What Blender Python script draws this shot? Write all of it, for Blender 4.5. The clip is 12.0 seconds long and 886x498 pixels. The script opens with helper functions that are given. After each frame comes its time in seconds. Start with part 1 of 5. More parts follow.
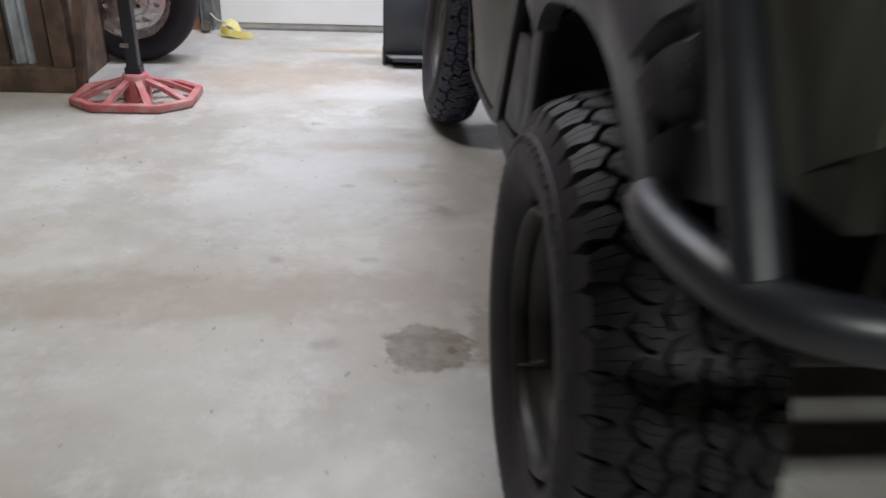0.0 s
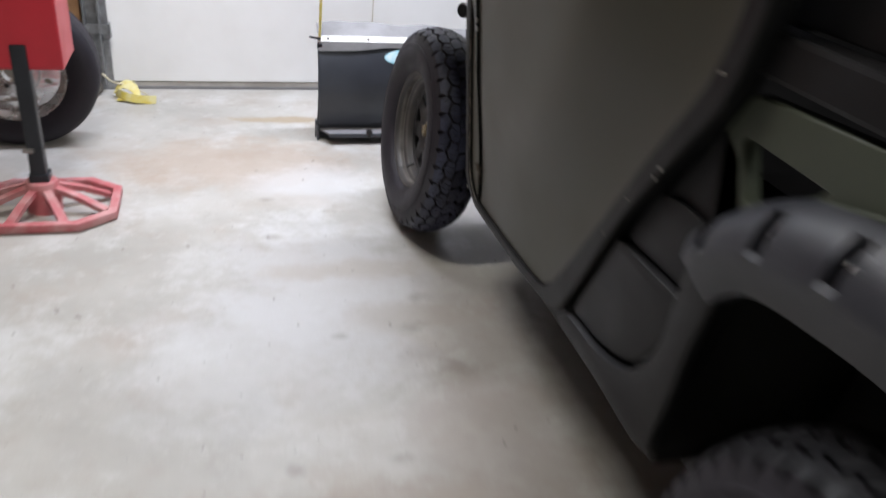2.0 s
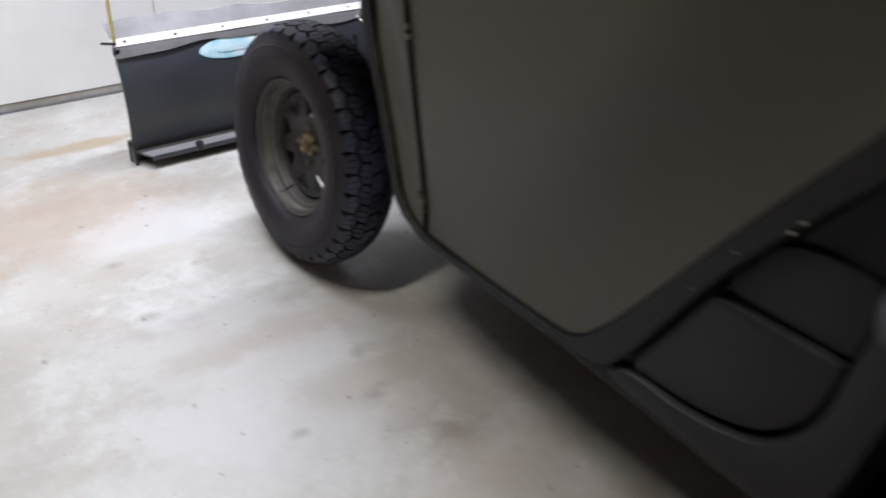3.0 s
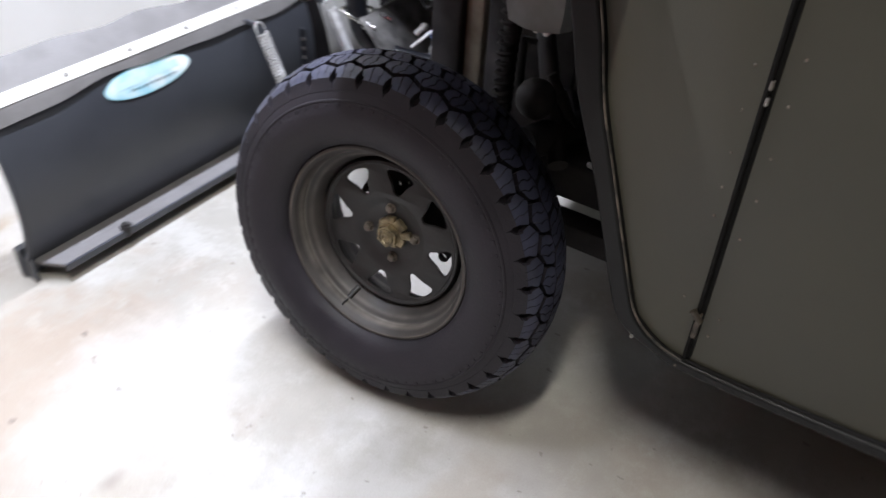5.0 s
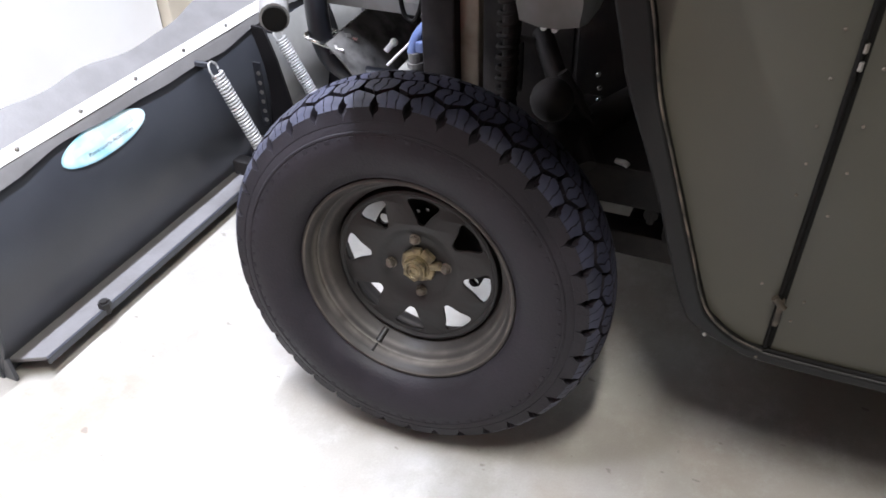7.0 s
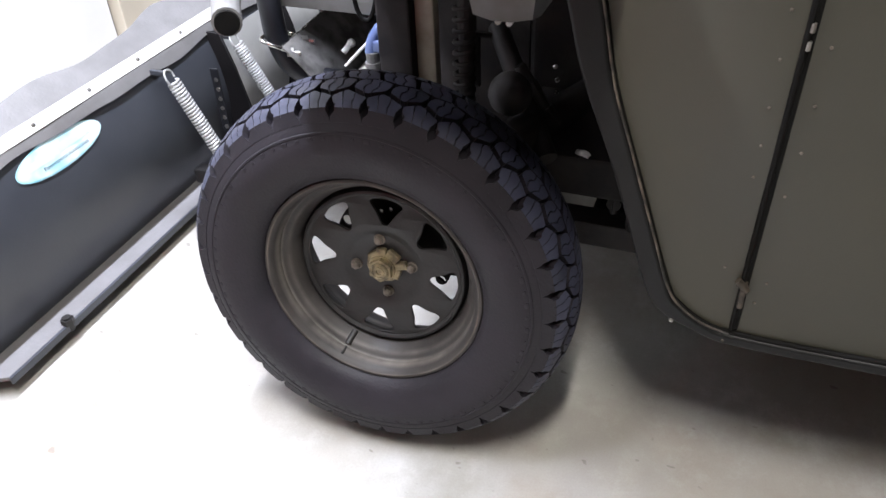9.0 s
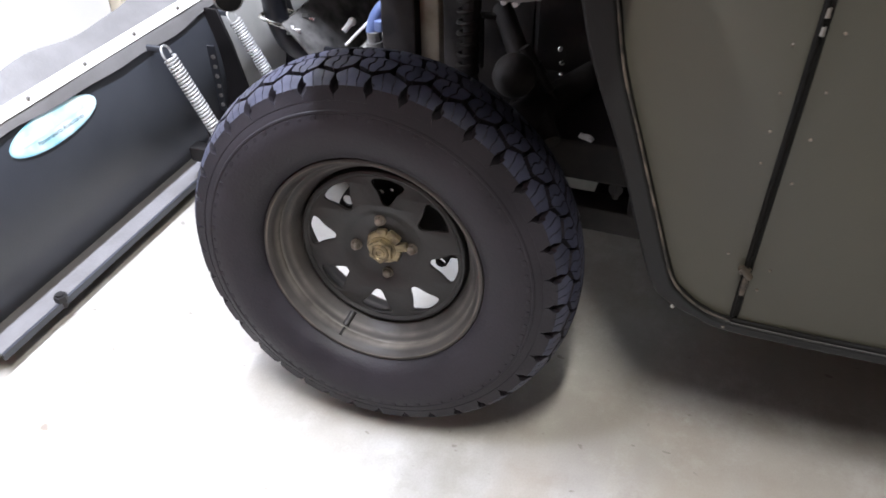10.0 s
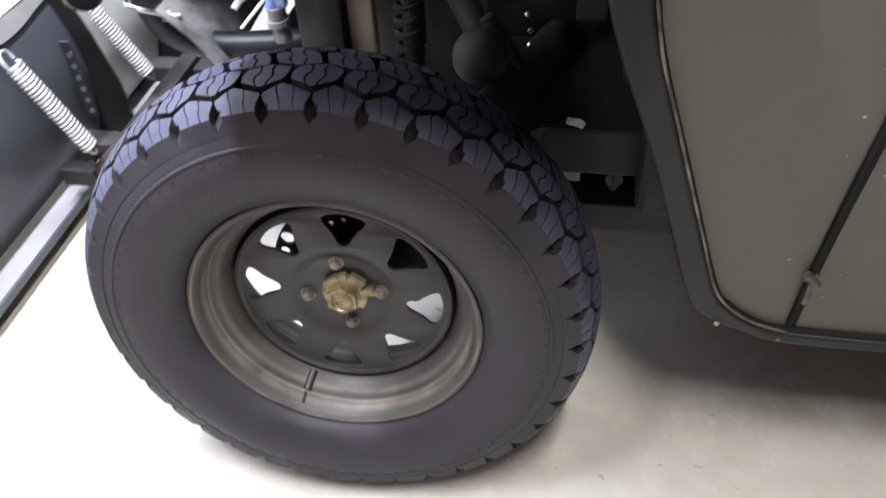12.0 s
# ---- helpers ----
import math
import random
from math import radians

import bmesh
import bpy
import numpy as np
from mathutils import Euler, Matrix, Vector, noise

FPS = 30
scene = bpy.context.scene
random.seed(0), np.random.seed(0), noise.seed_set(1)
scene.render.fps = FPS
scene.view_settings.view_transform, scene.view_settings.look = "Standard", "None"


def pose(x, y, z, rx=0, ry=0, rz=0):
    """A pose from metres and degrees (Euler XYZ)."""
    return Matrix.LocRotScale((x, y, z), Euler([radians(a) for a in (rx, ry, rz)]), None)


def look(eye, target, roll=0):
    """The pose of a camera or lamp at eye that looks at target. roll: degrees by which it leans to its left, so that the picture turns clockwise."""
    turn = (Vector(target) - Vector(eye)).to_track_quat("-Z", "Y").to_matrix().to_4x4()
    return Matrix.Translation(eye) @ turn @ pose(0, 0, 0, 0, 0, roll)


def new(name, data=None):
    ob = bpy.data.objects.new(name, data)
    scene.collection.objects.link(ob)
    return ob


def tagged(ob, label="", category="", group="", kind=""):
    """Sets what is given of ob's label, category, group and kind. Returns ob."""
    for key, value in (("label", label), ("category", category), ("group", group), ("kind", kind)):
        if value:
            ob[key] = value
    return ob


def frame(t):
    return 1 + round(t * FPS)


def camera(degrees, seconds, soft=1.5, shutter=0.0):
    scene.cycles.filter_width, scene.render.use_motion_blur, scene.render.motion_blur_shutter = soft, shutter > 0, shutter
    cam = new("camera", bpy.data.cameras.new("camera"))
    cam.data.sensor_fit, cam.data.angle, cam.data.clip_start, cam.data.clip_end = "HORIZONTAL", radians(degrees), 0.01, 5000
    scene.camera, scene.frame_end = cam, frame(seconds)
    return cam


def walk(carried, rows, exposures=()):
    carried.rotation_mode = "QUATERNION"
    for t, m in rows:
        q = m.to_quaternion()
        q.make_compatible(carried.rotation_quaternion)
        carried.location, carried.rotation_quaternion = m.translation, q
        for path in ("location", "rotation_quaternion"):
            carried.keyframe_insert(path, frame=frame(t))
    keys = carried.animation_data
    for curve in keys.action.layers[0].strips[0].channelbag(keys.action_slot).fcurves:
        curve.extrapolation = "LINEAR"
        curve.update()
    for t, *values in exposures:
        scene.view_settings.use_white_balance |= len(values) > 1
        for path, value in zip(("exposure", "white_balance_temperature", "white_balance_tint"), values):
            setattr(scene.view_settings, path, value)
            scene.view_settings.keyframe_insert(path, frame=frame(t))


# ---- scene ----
cam = camera(58.7, 12.0, 1.5, 0.9)
PATH = [
    (0, (-0.263, -0.389, 0.939), (-0.107, 1.374, 0.007), 2.5),
    (0.3, (-0.249, -0.526, 1.067), (-0.072, 1.202, 0.075), 3.1),
    (0.5, (-0.289, -0.561, 1.132), (-0.044, 1.13, 0.092), 1.1),
    (0.7, (-0.389, -0.585, 1.179), (-0.088, 1.082, 0.115), 1.0),
    (1, (-0.482, -0.524, 1.241), (0.033, 1.091, 0.179), 1.7),
    (1.2, (-0.534, -0.469, 1.253), (-0.009, 1.2, 0.285), 3.6),
    (1.5, (-0.595, -0.272, 1.248), (-0.042, 1.386, 0.276), 3.0),
    (2, (-0.636, 0.113, 1.208), (-0.107, 1.786, 0.248), 5.8),
    (2.5, (-0.75, 0.44, 1.231), (0.156, 1.898, 0.204), 2.3),
    (3, (-0.857, 0.683, 1.254), (0.165, 2.01, 0.16), 2.9),
    (3.5, (-0.92, 0.989, 1.233), (0.073, 2.271, 0.063), 1.9),
    (5.3, (-0.894, 1.842, 1.153), (0.506, 2.507, -0.112), 2.7),
    (5.5, (-0.899, 1.889, 1.145), (0.517, 2.47, -0.142), 1.4),
    (6, (-0.894, 1.945, 1.135), (0.531, 2.531, -0.14), -1.8),
    (6.5, (-0.895, 1.949, 1.118), (0.516, 2.629, -0.126), -3.6),
    (7, (-0.893, 1.943, 1.127), (0.552, 2.608, -0.085), -1.7),
    (7.2, (-0.9, 1.942, 1.122), (0.55, 2.589, -0.094), -1.5),
    (8.8, (-0.888, 1.94, 1.116), (0.586, 2.544, -0.093), -2.5),
    (9, (-0.885, 1.931, 1.118), (0.587, 2.536, -0.094), -2.9),
    (9.5, (-0.893, 1.938, 1.116), (0.584, 2.501, -0.11), -1.6),
    (10, (-0.889, 1.95, 1.11), (0.571, 2.521, -0.132), -1.3),
    (10.5, (-0.878, 1.97, 1.095), (0.561, 2.561, -0.162), -0.9),
    (11, (-0.808, 2.02, 1.076), (0.583, 2.629, -0.225), -2.5),
    (11.5, (-0.702, 2.081, 1.065), (0.692, 2.483, -0.312), -0.9),
    (12, (-0.648, 2.134, 1.055), (0.769, 2.429, -0.326), -3.3),
]
EXPOSURES = [(0, -0.60), (0.5, -0.42), (1.5, -0.42), (2.5, -0.50), (3.5, -0.47), (5.5, 0.08), (6, 0.24), (6.5, 0.27), (9, 0.43), (11, 0.41), (11.5, 0.45), (12, 1.0)]
walk(cam, [(t, look(eye, target, roll)) for t, eye, target, roll in PATH], EXPOSURES)

# Ceiling lights: x, y, width, depth, watts, colour. Wheel places along the vehicle.
LIGHTS = [(-0.95, 1.9, 0.85, 0.14, 47, (1.0, 0.97, 0.90)), (0.12, 2.98, 2.16, 0.14, 158, (0.80, 0.835, 0.975)), (0.45, -1.9, 1.25, 0.22, 125, (0.965, 0.985, 0.955))]
FRONT_Y, REAR_Y = 2.4, 0.487

# ---- world and light ----
world = bpy.data.worlds.new("world")
scene.world = world
world.use_nodes = True
world.node_tree.nodes["Background"].inputs[0].default_value = (0.75, 0.85, 1.0, 1)
world.node_tree.nodes["Background"].inputs[1].default_value = 0.05


def area(name, m, sx, sy, watts, color):
    data = bpy.data.lights.new(name, "AREA")
    data.shape, data.size, data.size_y, data.energy, data.color = "RECTANGLE", sx, sy, watts, color
    ob = new(name, data)
    ob.matrix_world = m
    return ob


# ---- materials ----
def material(name, color, rough=0.5, metal=0.0, color2=None, scale=8.0, detail=4.0, bump=0.0, bump_scale=60.0, rough_var=0.0, spec=0.5, lo=0.4, hi=0.62, coat=0.0, per_object=0.0):
    """A surface with a large-scale blend of two colours, a fine relief and uneven gloss."""
    mat = bpy.data.materials.new(name)
    mat.use_nodes = True
    nt = mat.node_tree
    b = nt.nodes["Principled BSDF"]
    b.inputs["Base Color"].default_value = (*color, 1)
    b.inputs["Roughness"].default_value = rough
    b.inputs["Metallic"].default_value = metal
    b.inputs["Specular IOR Level"].default_value = spec
    b.inputs["Coat Weight"].default_value = coat
    geo = nt.nodes.new("ShaderNodeNewGeometry")
    if color2:
        n = nt.nodes.new("ShaderNodeTexNoise")
        n.inputs["Scale"].default_value, n.inputs["Detail"].default_value = scale, detail
        nt.links.new(geo.outputs["Position"], n.inputs["Vector"])
        ramp = nt.nodes.new("ShaderNodeMapRange")
        ramp.inputs[1].default_value, ramp.inputs[2].default_value = lo, hi
        nt.links.new(n.outputs["Fac"], ramp.inputs[0])
        mix = nt.nodes.new("ShaderNodeMix")
        mix.data_type = "RGBA"
        mix.inputs[6].default_value, mix.inputs[7].default_value = (*color, 1), (*color2, 1)
        nt.links.new(ramp.outputs[0], mix.inputs[0])
        out = mix.outputs[2]
        if per_object:
            info = nt.nodes.new("ShaderNodeObjectInfo")
            hsv = nt.nodes.new("ShaderNodeHueSaturation")
            mr = nt.nodes.new("ShaderNodeMapRange")
            mr.inputs[3].default_value, mr.inputs[4].default_value = 1 - per_object, 1 + per_object
            nt.links.new(info.outputs["Random"], mr.inputs[0])
            nt.links.new(mr.outputs[0], hsv.inputs["Value"])
            nt.links.new(out, hsv.inputs["Color"])
            out = hsv.outputs[0]
        nt.links.new(out, b.inputs["Base Color"])
        if rough_var:
            r = nt.nodes.new("ShaderNodeMapRange")
            r.inputs[1].default_value, r.inputs[2].default_value = 0.3, 0.7
            r.inputs[3].default_value, r.inputs[4].default_value = max(0.02, rough - rough_var), min(1, rough + rough_var)
            nt.links.new(n.outputs["Fac"], r.inputs[0])
            nt.links.new(r.outputs[0], b.inputs["Roughness"])
    if bump:
        f = nt.nodes.new("ShaderNodeTexNoise")
        f.inputs["Scale"].default_value, f.inputs["Detail"].default_value = bump_scale, 3
        nt.links.new(geo.outputs["Position"], f.inputs["Vector"])
        bp = nt.nodes.new("ShaderNodeBump")
        bp.inputs["Strength"].default_value, bp.inputs["Distance"].default_value = bump, 0.003
        nt.links.new(f.outputs["Fac"], bp.inputs["Height"])
        nt.links.new(bp.outputs[0], b.inputs["Normal"])
    return mat


def emitter(name, color, strength):
    mat = bpy.data.materials.new(name)
    mat.use_nodes = True
    b = mat.node_tree.nodes["Principled BSDF"]
    b.inputs["Base Color"].default_value = (*color, 1)
    b.inputs["Emission Color"].default_value = (*color, 1)
    b.inputs["Emission Strength"].default_value = strength
    return mat


def concrete_floor():
    """Smooth trowelled slab: pale cloudy patches, rusty bands, damp spots and grit."""
    mat = bpy.data.materials.new("concrete")
    mat.use_nodes = True
    nt = mat.node_tree
    b = nt.nodes["Principled BSDF"]
    L = nt.links.new
    geo = nt.nodes.new("ShaderNodeNewGeometry")

    def noise(scale, detail=4, rough=0.55, stretch=None, shift=(0, 0, 0)):
        n = nt.nodes.new("ShaderNodeTexNoise")
        n.inputs["Scale"].default_value, n.inputs["Detail"].default_value, n.inputs["Roughness"].default_value = scale, detail, rough
        m = nt.nodes.new("ShaderNodeMapping")
        m.inputs["Location"].default_value = shift
        m.inputs["Scale"].default_value = stretch or (1, 1, 1)
        L(geo.outputs["Position"], m.inputs["Vector"])
        L(m.outputs[0], n.inputs["Vector"])
        return n.outputs["Fac"]

    def ramp(v, a, c, lo=0.0, hi=1.0):
        r = nt.nodes.new("ShaderNodeMapRange")
        r.interpolation_type = "SMOOTHSTEP"
        for i, x in zip(range(1, 5), (a, c, lo, hi)):
            r.inputs[i].default_value = x
        L(v, r.inputs[0])
        return r.outputs[0]

    def mix(f, a, c):
        m = nt.nodes.new("ShaderNodeMix")
        m.data_type = "RGBA"
        for s, v in ((0, f), (6, a), (7, c)):
            if isinstance(v, tuple):
                m.inputs[s].default_value = (*v, 1)
            else:
                L(v, m.inputs[s])
        return m.outputs[2]

    def math_(op, a, c):
        m = nt.nodes.new("ShaderNodeMath")
        m.operation = op
        for s, v in ((0, a), (1, c)):
            if isinstance(v, (int, float)):
                m.inputs[s].default_value = v
            else:
                L(v, m.inputs[s])
        return m.outputs[0]

    warp = noise(7.0, 5, 0.6, shift=(3, 1, 0))
    warp2 = noise(24.0, 4, 0.6, shift=(9, 4, 0))

    def spot(cx, cy, rx, ry, edge=0.35, ragged=1.0):
        """A ragged patch round a place on the slab."""
        s = nt.nodes.new("ShaderNodeVectorMath")
        s.operation = "SUBTRACT"
        L(geo.outputs["Position"], s.inputs[0])
        s.inputs[1].default_value = (cx, cy, 0)
        d = nt.nodes.new("ShaderNodeVectorMath")
        d.operation = "MULTIPLY"
        L(s.outputs[0], d.inputs[0])
        d.inputs[1].default_value = (1 / rx, 1 / ry, 0)
        ln = nt.nodes.new("ShaderNodeVectorMath")
        ln.operation = "LENGTH"
        L(d.outputs[0], ln.inputs[0])
        v = math_("ADD", ln.outputs["Value"], math_("MULTIPLY", math_("SUBTRACT", warp, 0.5), 2.2 * ragged))
        v = math_("ADD", v, math_("MULTIPLY", math_("SUBTRACT", warp2, 0.5), 0.9 * ragged))
        return ramp(v, 1.0 - edge, 1.0 + edge, 1.0, 0.0)

    col = mix(ramp(noise(1.6, 5, 0.6), 0.35, 0.68), (0.55, 0.535, 0.50), (0.42, 0.408, 0.376))
    col = mix(ramp(noise(4.5, 6, 0.65, shift=(5, 2, 0)), 0.46, 0.74, 0.0, 0.7), col, (0.43, 0.38, 0.33))
    col = mix(ramp(noise(3.2, 7, 0.75, shift=(1, 8, 0)), 0.49, 0.66, 0.0, 0.7), col, (0.63, 0.63, 0.615))
    col = mix(ramp(noise(11.0, 7, 0.75, shift=(7, 3, 0)), 0.52, 0.70, 0.0, 0.45), col, (0.66, 0.66, 0.645))
    col = mix(ramp(noise(9.0, 7, 0.8, shift=(2, 9, 4)), 0.56, 0.74, 0.0, 0.5), col, (0.34, 0.31, 0.27))
    # rusty traffic bands, pale scrubbed patches and darker brown strips along the vehicle's side
    for cx, cy, rx, ry, c, amount in (
        (-0.75, 1.16, 0.75, 0.10, (0.36, 0.30, 0.25), 0.55),
        (-0.62, 2.95, 0.42, 0.22, (0.44, 0.34, 0.26), 0.55),
        (-0.36, 3.41, 0.26, 0.035, (0.40, 0.31, 0.20), 0.75),
        (-0.36, 2.05, 0.30, 0.34, (0.66, 0.665, 0.68), 0.55),
        (-0.55, 1.75, 0.35, 0.25, (0.64, 0.645, 0.655), 0.45),
        (-0.33, 2.72, 0.20, 0.16, (0.67, 0.67, 0.67), 0.6),
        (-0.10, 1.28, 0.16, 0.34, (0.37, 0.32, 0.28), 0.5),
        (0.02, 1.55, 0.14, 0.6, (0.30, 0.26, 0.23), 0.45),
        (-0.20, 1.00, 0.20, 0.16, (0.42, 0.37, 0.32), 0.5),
        (-0.30, 2.12, 0.22, 0.05, (0.44, 0.38, 0.31), 0.45),
        (-0.16, 1.86, 0.16, 0.07, (0.40, 0.35, 0.29), 0.45),
        (-0.42, 2.60, 0.16, 0.06, (0.46, 0.41, 0.35), 0.4),
    ):
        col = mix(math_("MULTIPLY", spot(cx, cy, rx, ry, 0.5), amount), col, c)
    # damp dark spot by the rear tyre, with a ragged tail
    damp = spot(-0.160, 0.960, 0.100, 0.085, 0.10, 1.0)
    col = mix(math_("MULTIPLY", damp, ramp(noise(30, 4, 0.6, shift=(4, 6, 0)), 0.3, 0.7, 0.55, 0.95)), col, (0.175, 0.145, 0.105))
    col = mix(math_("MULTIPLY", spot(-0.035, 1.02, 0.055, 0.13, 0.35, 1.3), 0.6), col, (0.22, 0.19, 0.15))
    for cx, cy, r in ((-0.17, 1.80, 0.035), (-0.36, 1.79, 0.02), (-0.385, 0.967, 0.028), (-0.52, 1.33, 0.022), (-0.09, 1.62, 0.045), (-0.50, 2.62, 0.022), (-0.49, 2.35, 0.025), (-0.12, 1.95, 0.03), (-0.30, 1.33, 0.025)):
        col = mix(math_("MULTIPLY", spot(cx, cy, r, r * 0.7, 0.7, 1.7), 0.45), col, (0.24, 0.21, 0.18))
    col = mix(math_("MULTIPLY", spot(-0.905, 0.585, 0.022, 0.016, 0.1, 1.3), 0.9), col, (0.85, 0.84, 0.80))
    grit = math_("MULTIPLY", ramp(noise(38, 2, 0.5, stretch=(1, 0.6, 1)), 0.70, 0.75), 0.55)
    col = mix(grit, col, (0.20, 0.18, 0.16))
    col = mix(ramp(noise(260, 2), 0.3, 0.8, 0.0, 0.12), col, (0.25, 0.23, 0.2))
    tone = nt.nodes.new("ShaderNodeHueSaturation")
    tone.inputs["Value"].default_value, tone.inputs["Saturation"].default_value = 0.83, 1.1
    L(col, tone.inputs["Color"])
    L(tone.outputs[0], b.inputs["Base Color"])
    rough = ramp(noise(6, 5, 0.6, shift=(2, 2, 5)), 0.3, 0.7, 0.34, 0.55)
    L(math_("SUBTRACT", rough, math_("MULTIPLY", damp, 0.08)), b.inputs["Roughness"])
    b.inputs["Specular IOR Level"].default_value = 0.4
    bp = nt.nodes.new("ShaderNodeBump")
    bp.inputs["Strength"].default_value, bp.inputs["Distance"].default_value = 0.25, 0.002
    L(noise(55, 5, 0.65), bp.inputs["Height"])
    L(bp.outputs[0], b.inputs["Normal"])
    return mat


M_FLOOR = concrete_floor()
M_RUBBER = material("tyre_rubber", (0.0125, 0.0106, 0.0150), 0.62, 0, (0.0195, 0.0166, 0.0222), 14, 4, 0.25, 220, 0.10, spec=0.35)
# Bluish lamp light on the front tread is put into this colour.
M_TREAD_LIT = material("lit_tread_rubber", (0.030, 0.0320, 0.054), 0.5, 0, (0.0415, 0.0445, 0.0750), 30, 4, 0.06, 260, 0.07, spec=0.4, per_object=0.12)
# Darker copy of the tread rubber, with the rear arch's shade in its colour.
M_TREAD_SHADED = material("shaded_tread_rubber", (0.0062, 0.0060, 0.0070), 0.56, 0, (0.0105, 0.0102, 0.0118), 30, 4, 0.06, 260, 0.07, spec=0.28, per_object=0.1)
M_RIM = material("rim_black_steel", (0.0088, 0.0085, 0.0090), 0.5, 0.0, (0.0175, 0.0160, 0.0158), 11, 6, 0.2, 120, 0.15)


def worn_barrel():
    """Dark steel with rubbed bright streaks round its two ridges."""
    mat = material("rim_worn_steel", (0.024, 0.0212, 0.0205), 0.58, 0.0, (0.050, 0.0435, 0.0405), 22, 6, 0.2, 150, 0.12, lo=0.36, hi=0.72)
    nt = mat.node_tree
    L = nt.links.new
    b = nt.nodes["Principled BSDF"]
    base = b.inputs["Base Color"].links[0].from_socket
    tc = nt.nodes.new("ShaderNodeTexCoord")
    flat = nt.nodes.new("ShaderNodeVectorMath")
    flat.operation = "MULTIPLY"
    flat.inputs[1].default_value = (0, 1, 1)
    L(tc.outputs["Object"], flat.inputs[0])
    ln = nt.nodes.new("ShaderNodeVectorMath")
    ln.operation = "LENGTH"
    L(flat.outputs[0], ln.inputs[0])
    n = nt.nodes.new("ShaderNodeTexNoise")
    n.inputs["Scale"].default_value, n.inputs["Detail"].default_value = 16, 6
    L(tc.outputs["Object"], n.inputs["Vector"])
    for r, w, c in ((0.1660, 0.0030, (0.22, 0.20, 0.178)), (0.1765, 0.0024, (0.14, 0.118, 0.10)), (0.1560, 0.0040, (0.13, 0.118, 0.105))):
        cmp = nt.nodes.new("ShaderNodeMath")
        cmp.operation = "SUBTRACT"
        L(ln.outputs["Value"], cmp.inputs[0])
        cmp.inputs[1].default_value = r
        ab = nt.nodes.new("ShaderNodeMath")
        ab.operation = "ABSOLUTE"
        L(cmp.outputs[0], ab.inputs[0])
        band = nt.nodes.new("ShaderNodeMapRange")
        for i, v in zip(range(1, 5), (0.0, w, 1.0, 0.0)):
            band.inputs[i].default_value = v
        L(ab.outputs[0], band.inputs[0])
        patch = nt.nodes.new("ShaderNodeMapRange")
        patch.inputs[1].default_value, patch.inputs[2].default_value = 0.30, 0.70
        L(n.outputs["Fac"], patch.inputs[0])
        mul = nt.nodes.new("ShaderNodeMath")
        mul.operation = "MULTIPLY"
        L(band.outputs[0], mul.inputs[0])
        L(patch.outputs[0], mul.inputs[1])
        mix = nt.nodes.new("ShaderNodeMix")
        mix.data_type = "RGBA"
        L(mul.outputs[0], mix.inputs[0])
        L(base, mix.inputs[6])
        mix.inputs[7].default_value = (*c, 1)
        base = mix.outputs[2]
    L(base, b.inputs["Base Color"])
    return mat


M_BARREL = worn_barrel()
M_NUT = material("dull_brown_steel", (0.20, 0.17, 0.145), 0.5, 0.4, (0.10, 0.085, 0.07), 50, 5, 0.25, 160, 0.1)
M_BLACK = material("dull_black_rubber", (0.0035, 0.0033, 0.0033), 0.75, 0, (0.006, 0.0055, 0.005), 30, 4, 0.2, 160, 0.1, spec=0.15)
M_PLATE = material("pale_zinc_plate", (0.58, 0.56, 0.50), 0.5, 0.3, (0.42, 0.40, 0.36), 40, 5, 0.15, 120, 0.1)
M_HUB = material("hub_brass_zinc", (0.27, 0.22, 0.13), 0.45, 0.6, (0.11, 0.09, 0.06), 60, 5, 0.3, 200, 0.12)
M_FRAME = material("black_frame_paint", (0.010, 0.011, 0.0150), 0.42, 0, (0.0155, 0.017, 0.0225), 9, 4, 0.08, 140, 0.06, spec=0.42)
M_PLASTIC = material("black_fender_plastic", (0.010, 0.010, 0.0125), 0.46, 0, (0.015, 0.015, 0.018), 10, 4, 0.35, 420, 0.08, spec=0.4)
M_ROCKER = material("dull_rocker_plastic", (0.0064, 0.0062, 0.0075), 0.52, 0, (0.0092, 0.0089, 0.0105), 10, 4, 0.3, 420, 0.08, spec=0.35)
M_DOORTRIM = material("satin_black_door_trim", (0.0052, 0.0050, 0.0054), 0.50, 0, (0.0078, 0.0075, 0.0078), 12, 5, 0.12, 140, 0.10, spec=0.28)
# Black fender plastic with the light on the flare put in as paler blue-grey.
M_FLARE_LIT = material("lit_grained_plastic", (0.025, 0.026, 0.034), 0.44, 0, (0.033, 0.0345, 0.043), 10, 4, 0.3, 420, 0.08, spec=0.5)
M_DARK = material("grimy_chassis_black", (0.0165, 0.0148, 0.0158), 0.60, 0.0, (0.040, 0.0345, 0.0340), 16, 5, 0.3, 90, 0.15, spec=0.25)
M_BOX = material("matt_black_panel", (0.0052, 0.0047, 0.0054), 0.55, 0, (0.0085, 0.0076, 0.0086), 9, 4, 0.2, 260, 0.08, spec=0.25)
M_OLIVE = material("olive_door_paint", (0.043, 0.0405, 0.0285), 0.50, 0, (0.050, 0.047, 0.033), 5, 4, 0.08, 300, 0.06)
M_GREEN = material("green_body_plastic", (0.060, 0.068, 0.050), 0.48, 0, (0.069, 0.078, 0.057), 7, 4, 0.1, 260, 0.08, spec=0.3)
M_CHROME = material("zinc_plated_steel", (0.62, 0.62, 0.60), 0.28, 1.0, (0.45, 0.44, 0.42), 40, 4, 0.1, 200, 0.1)
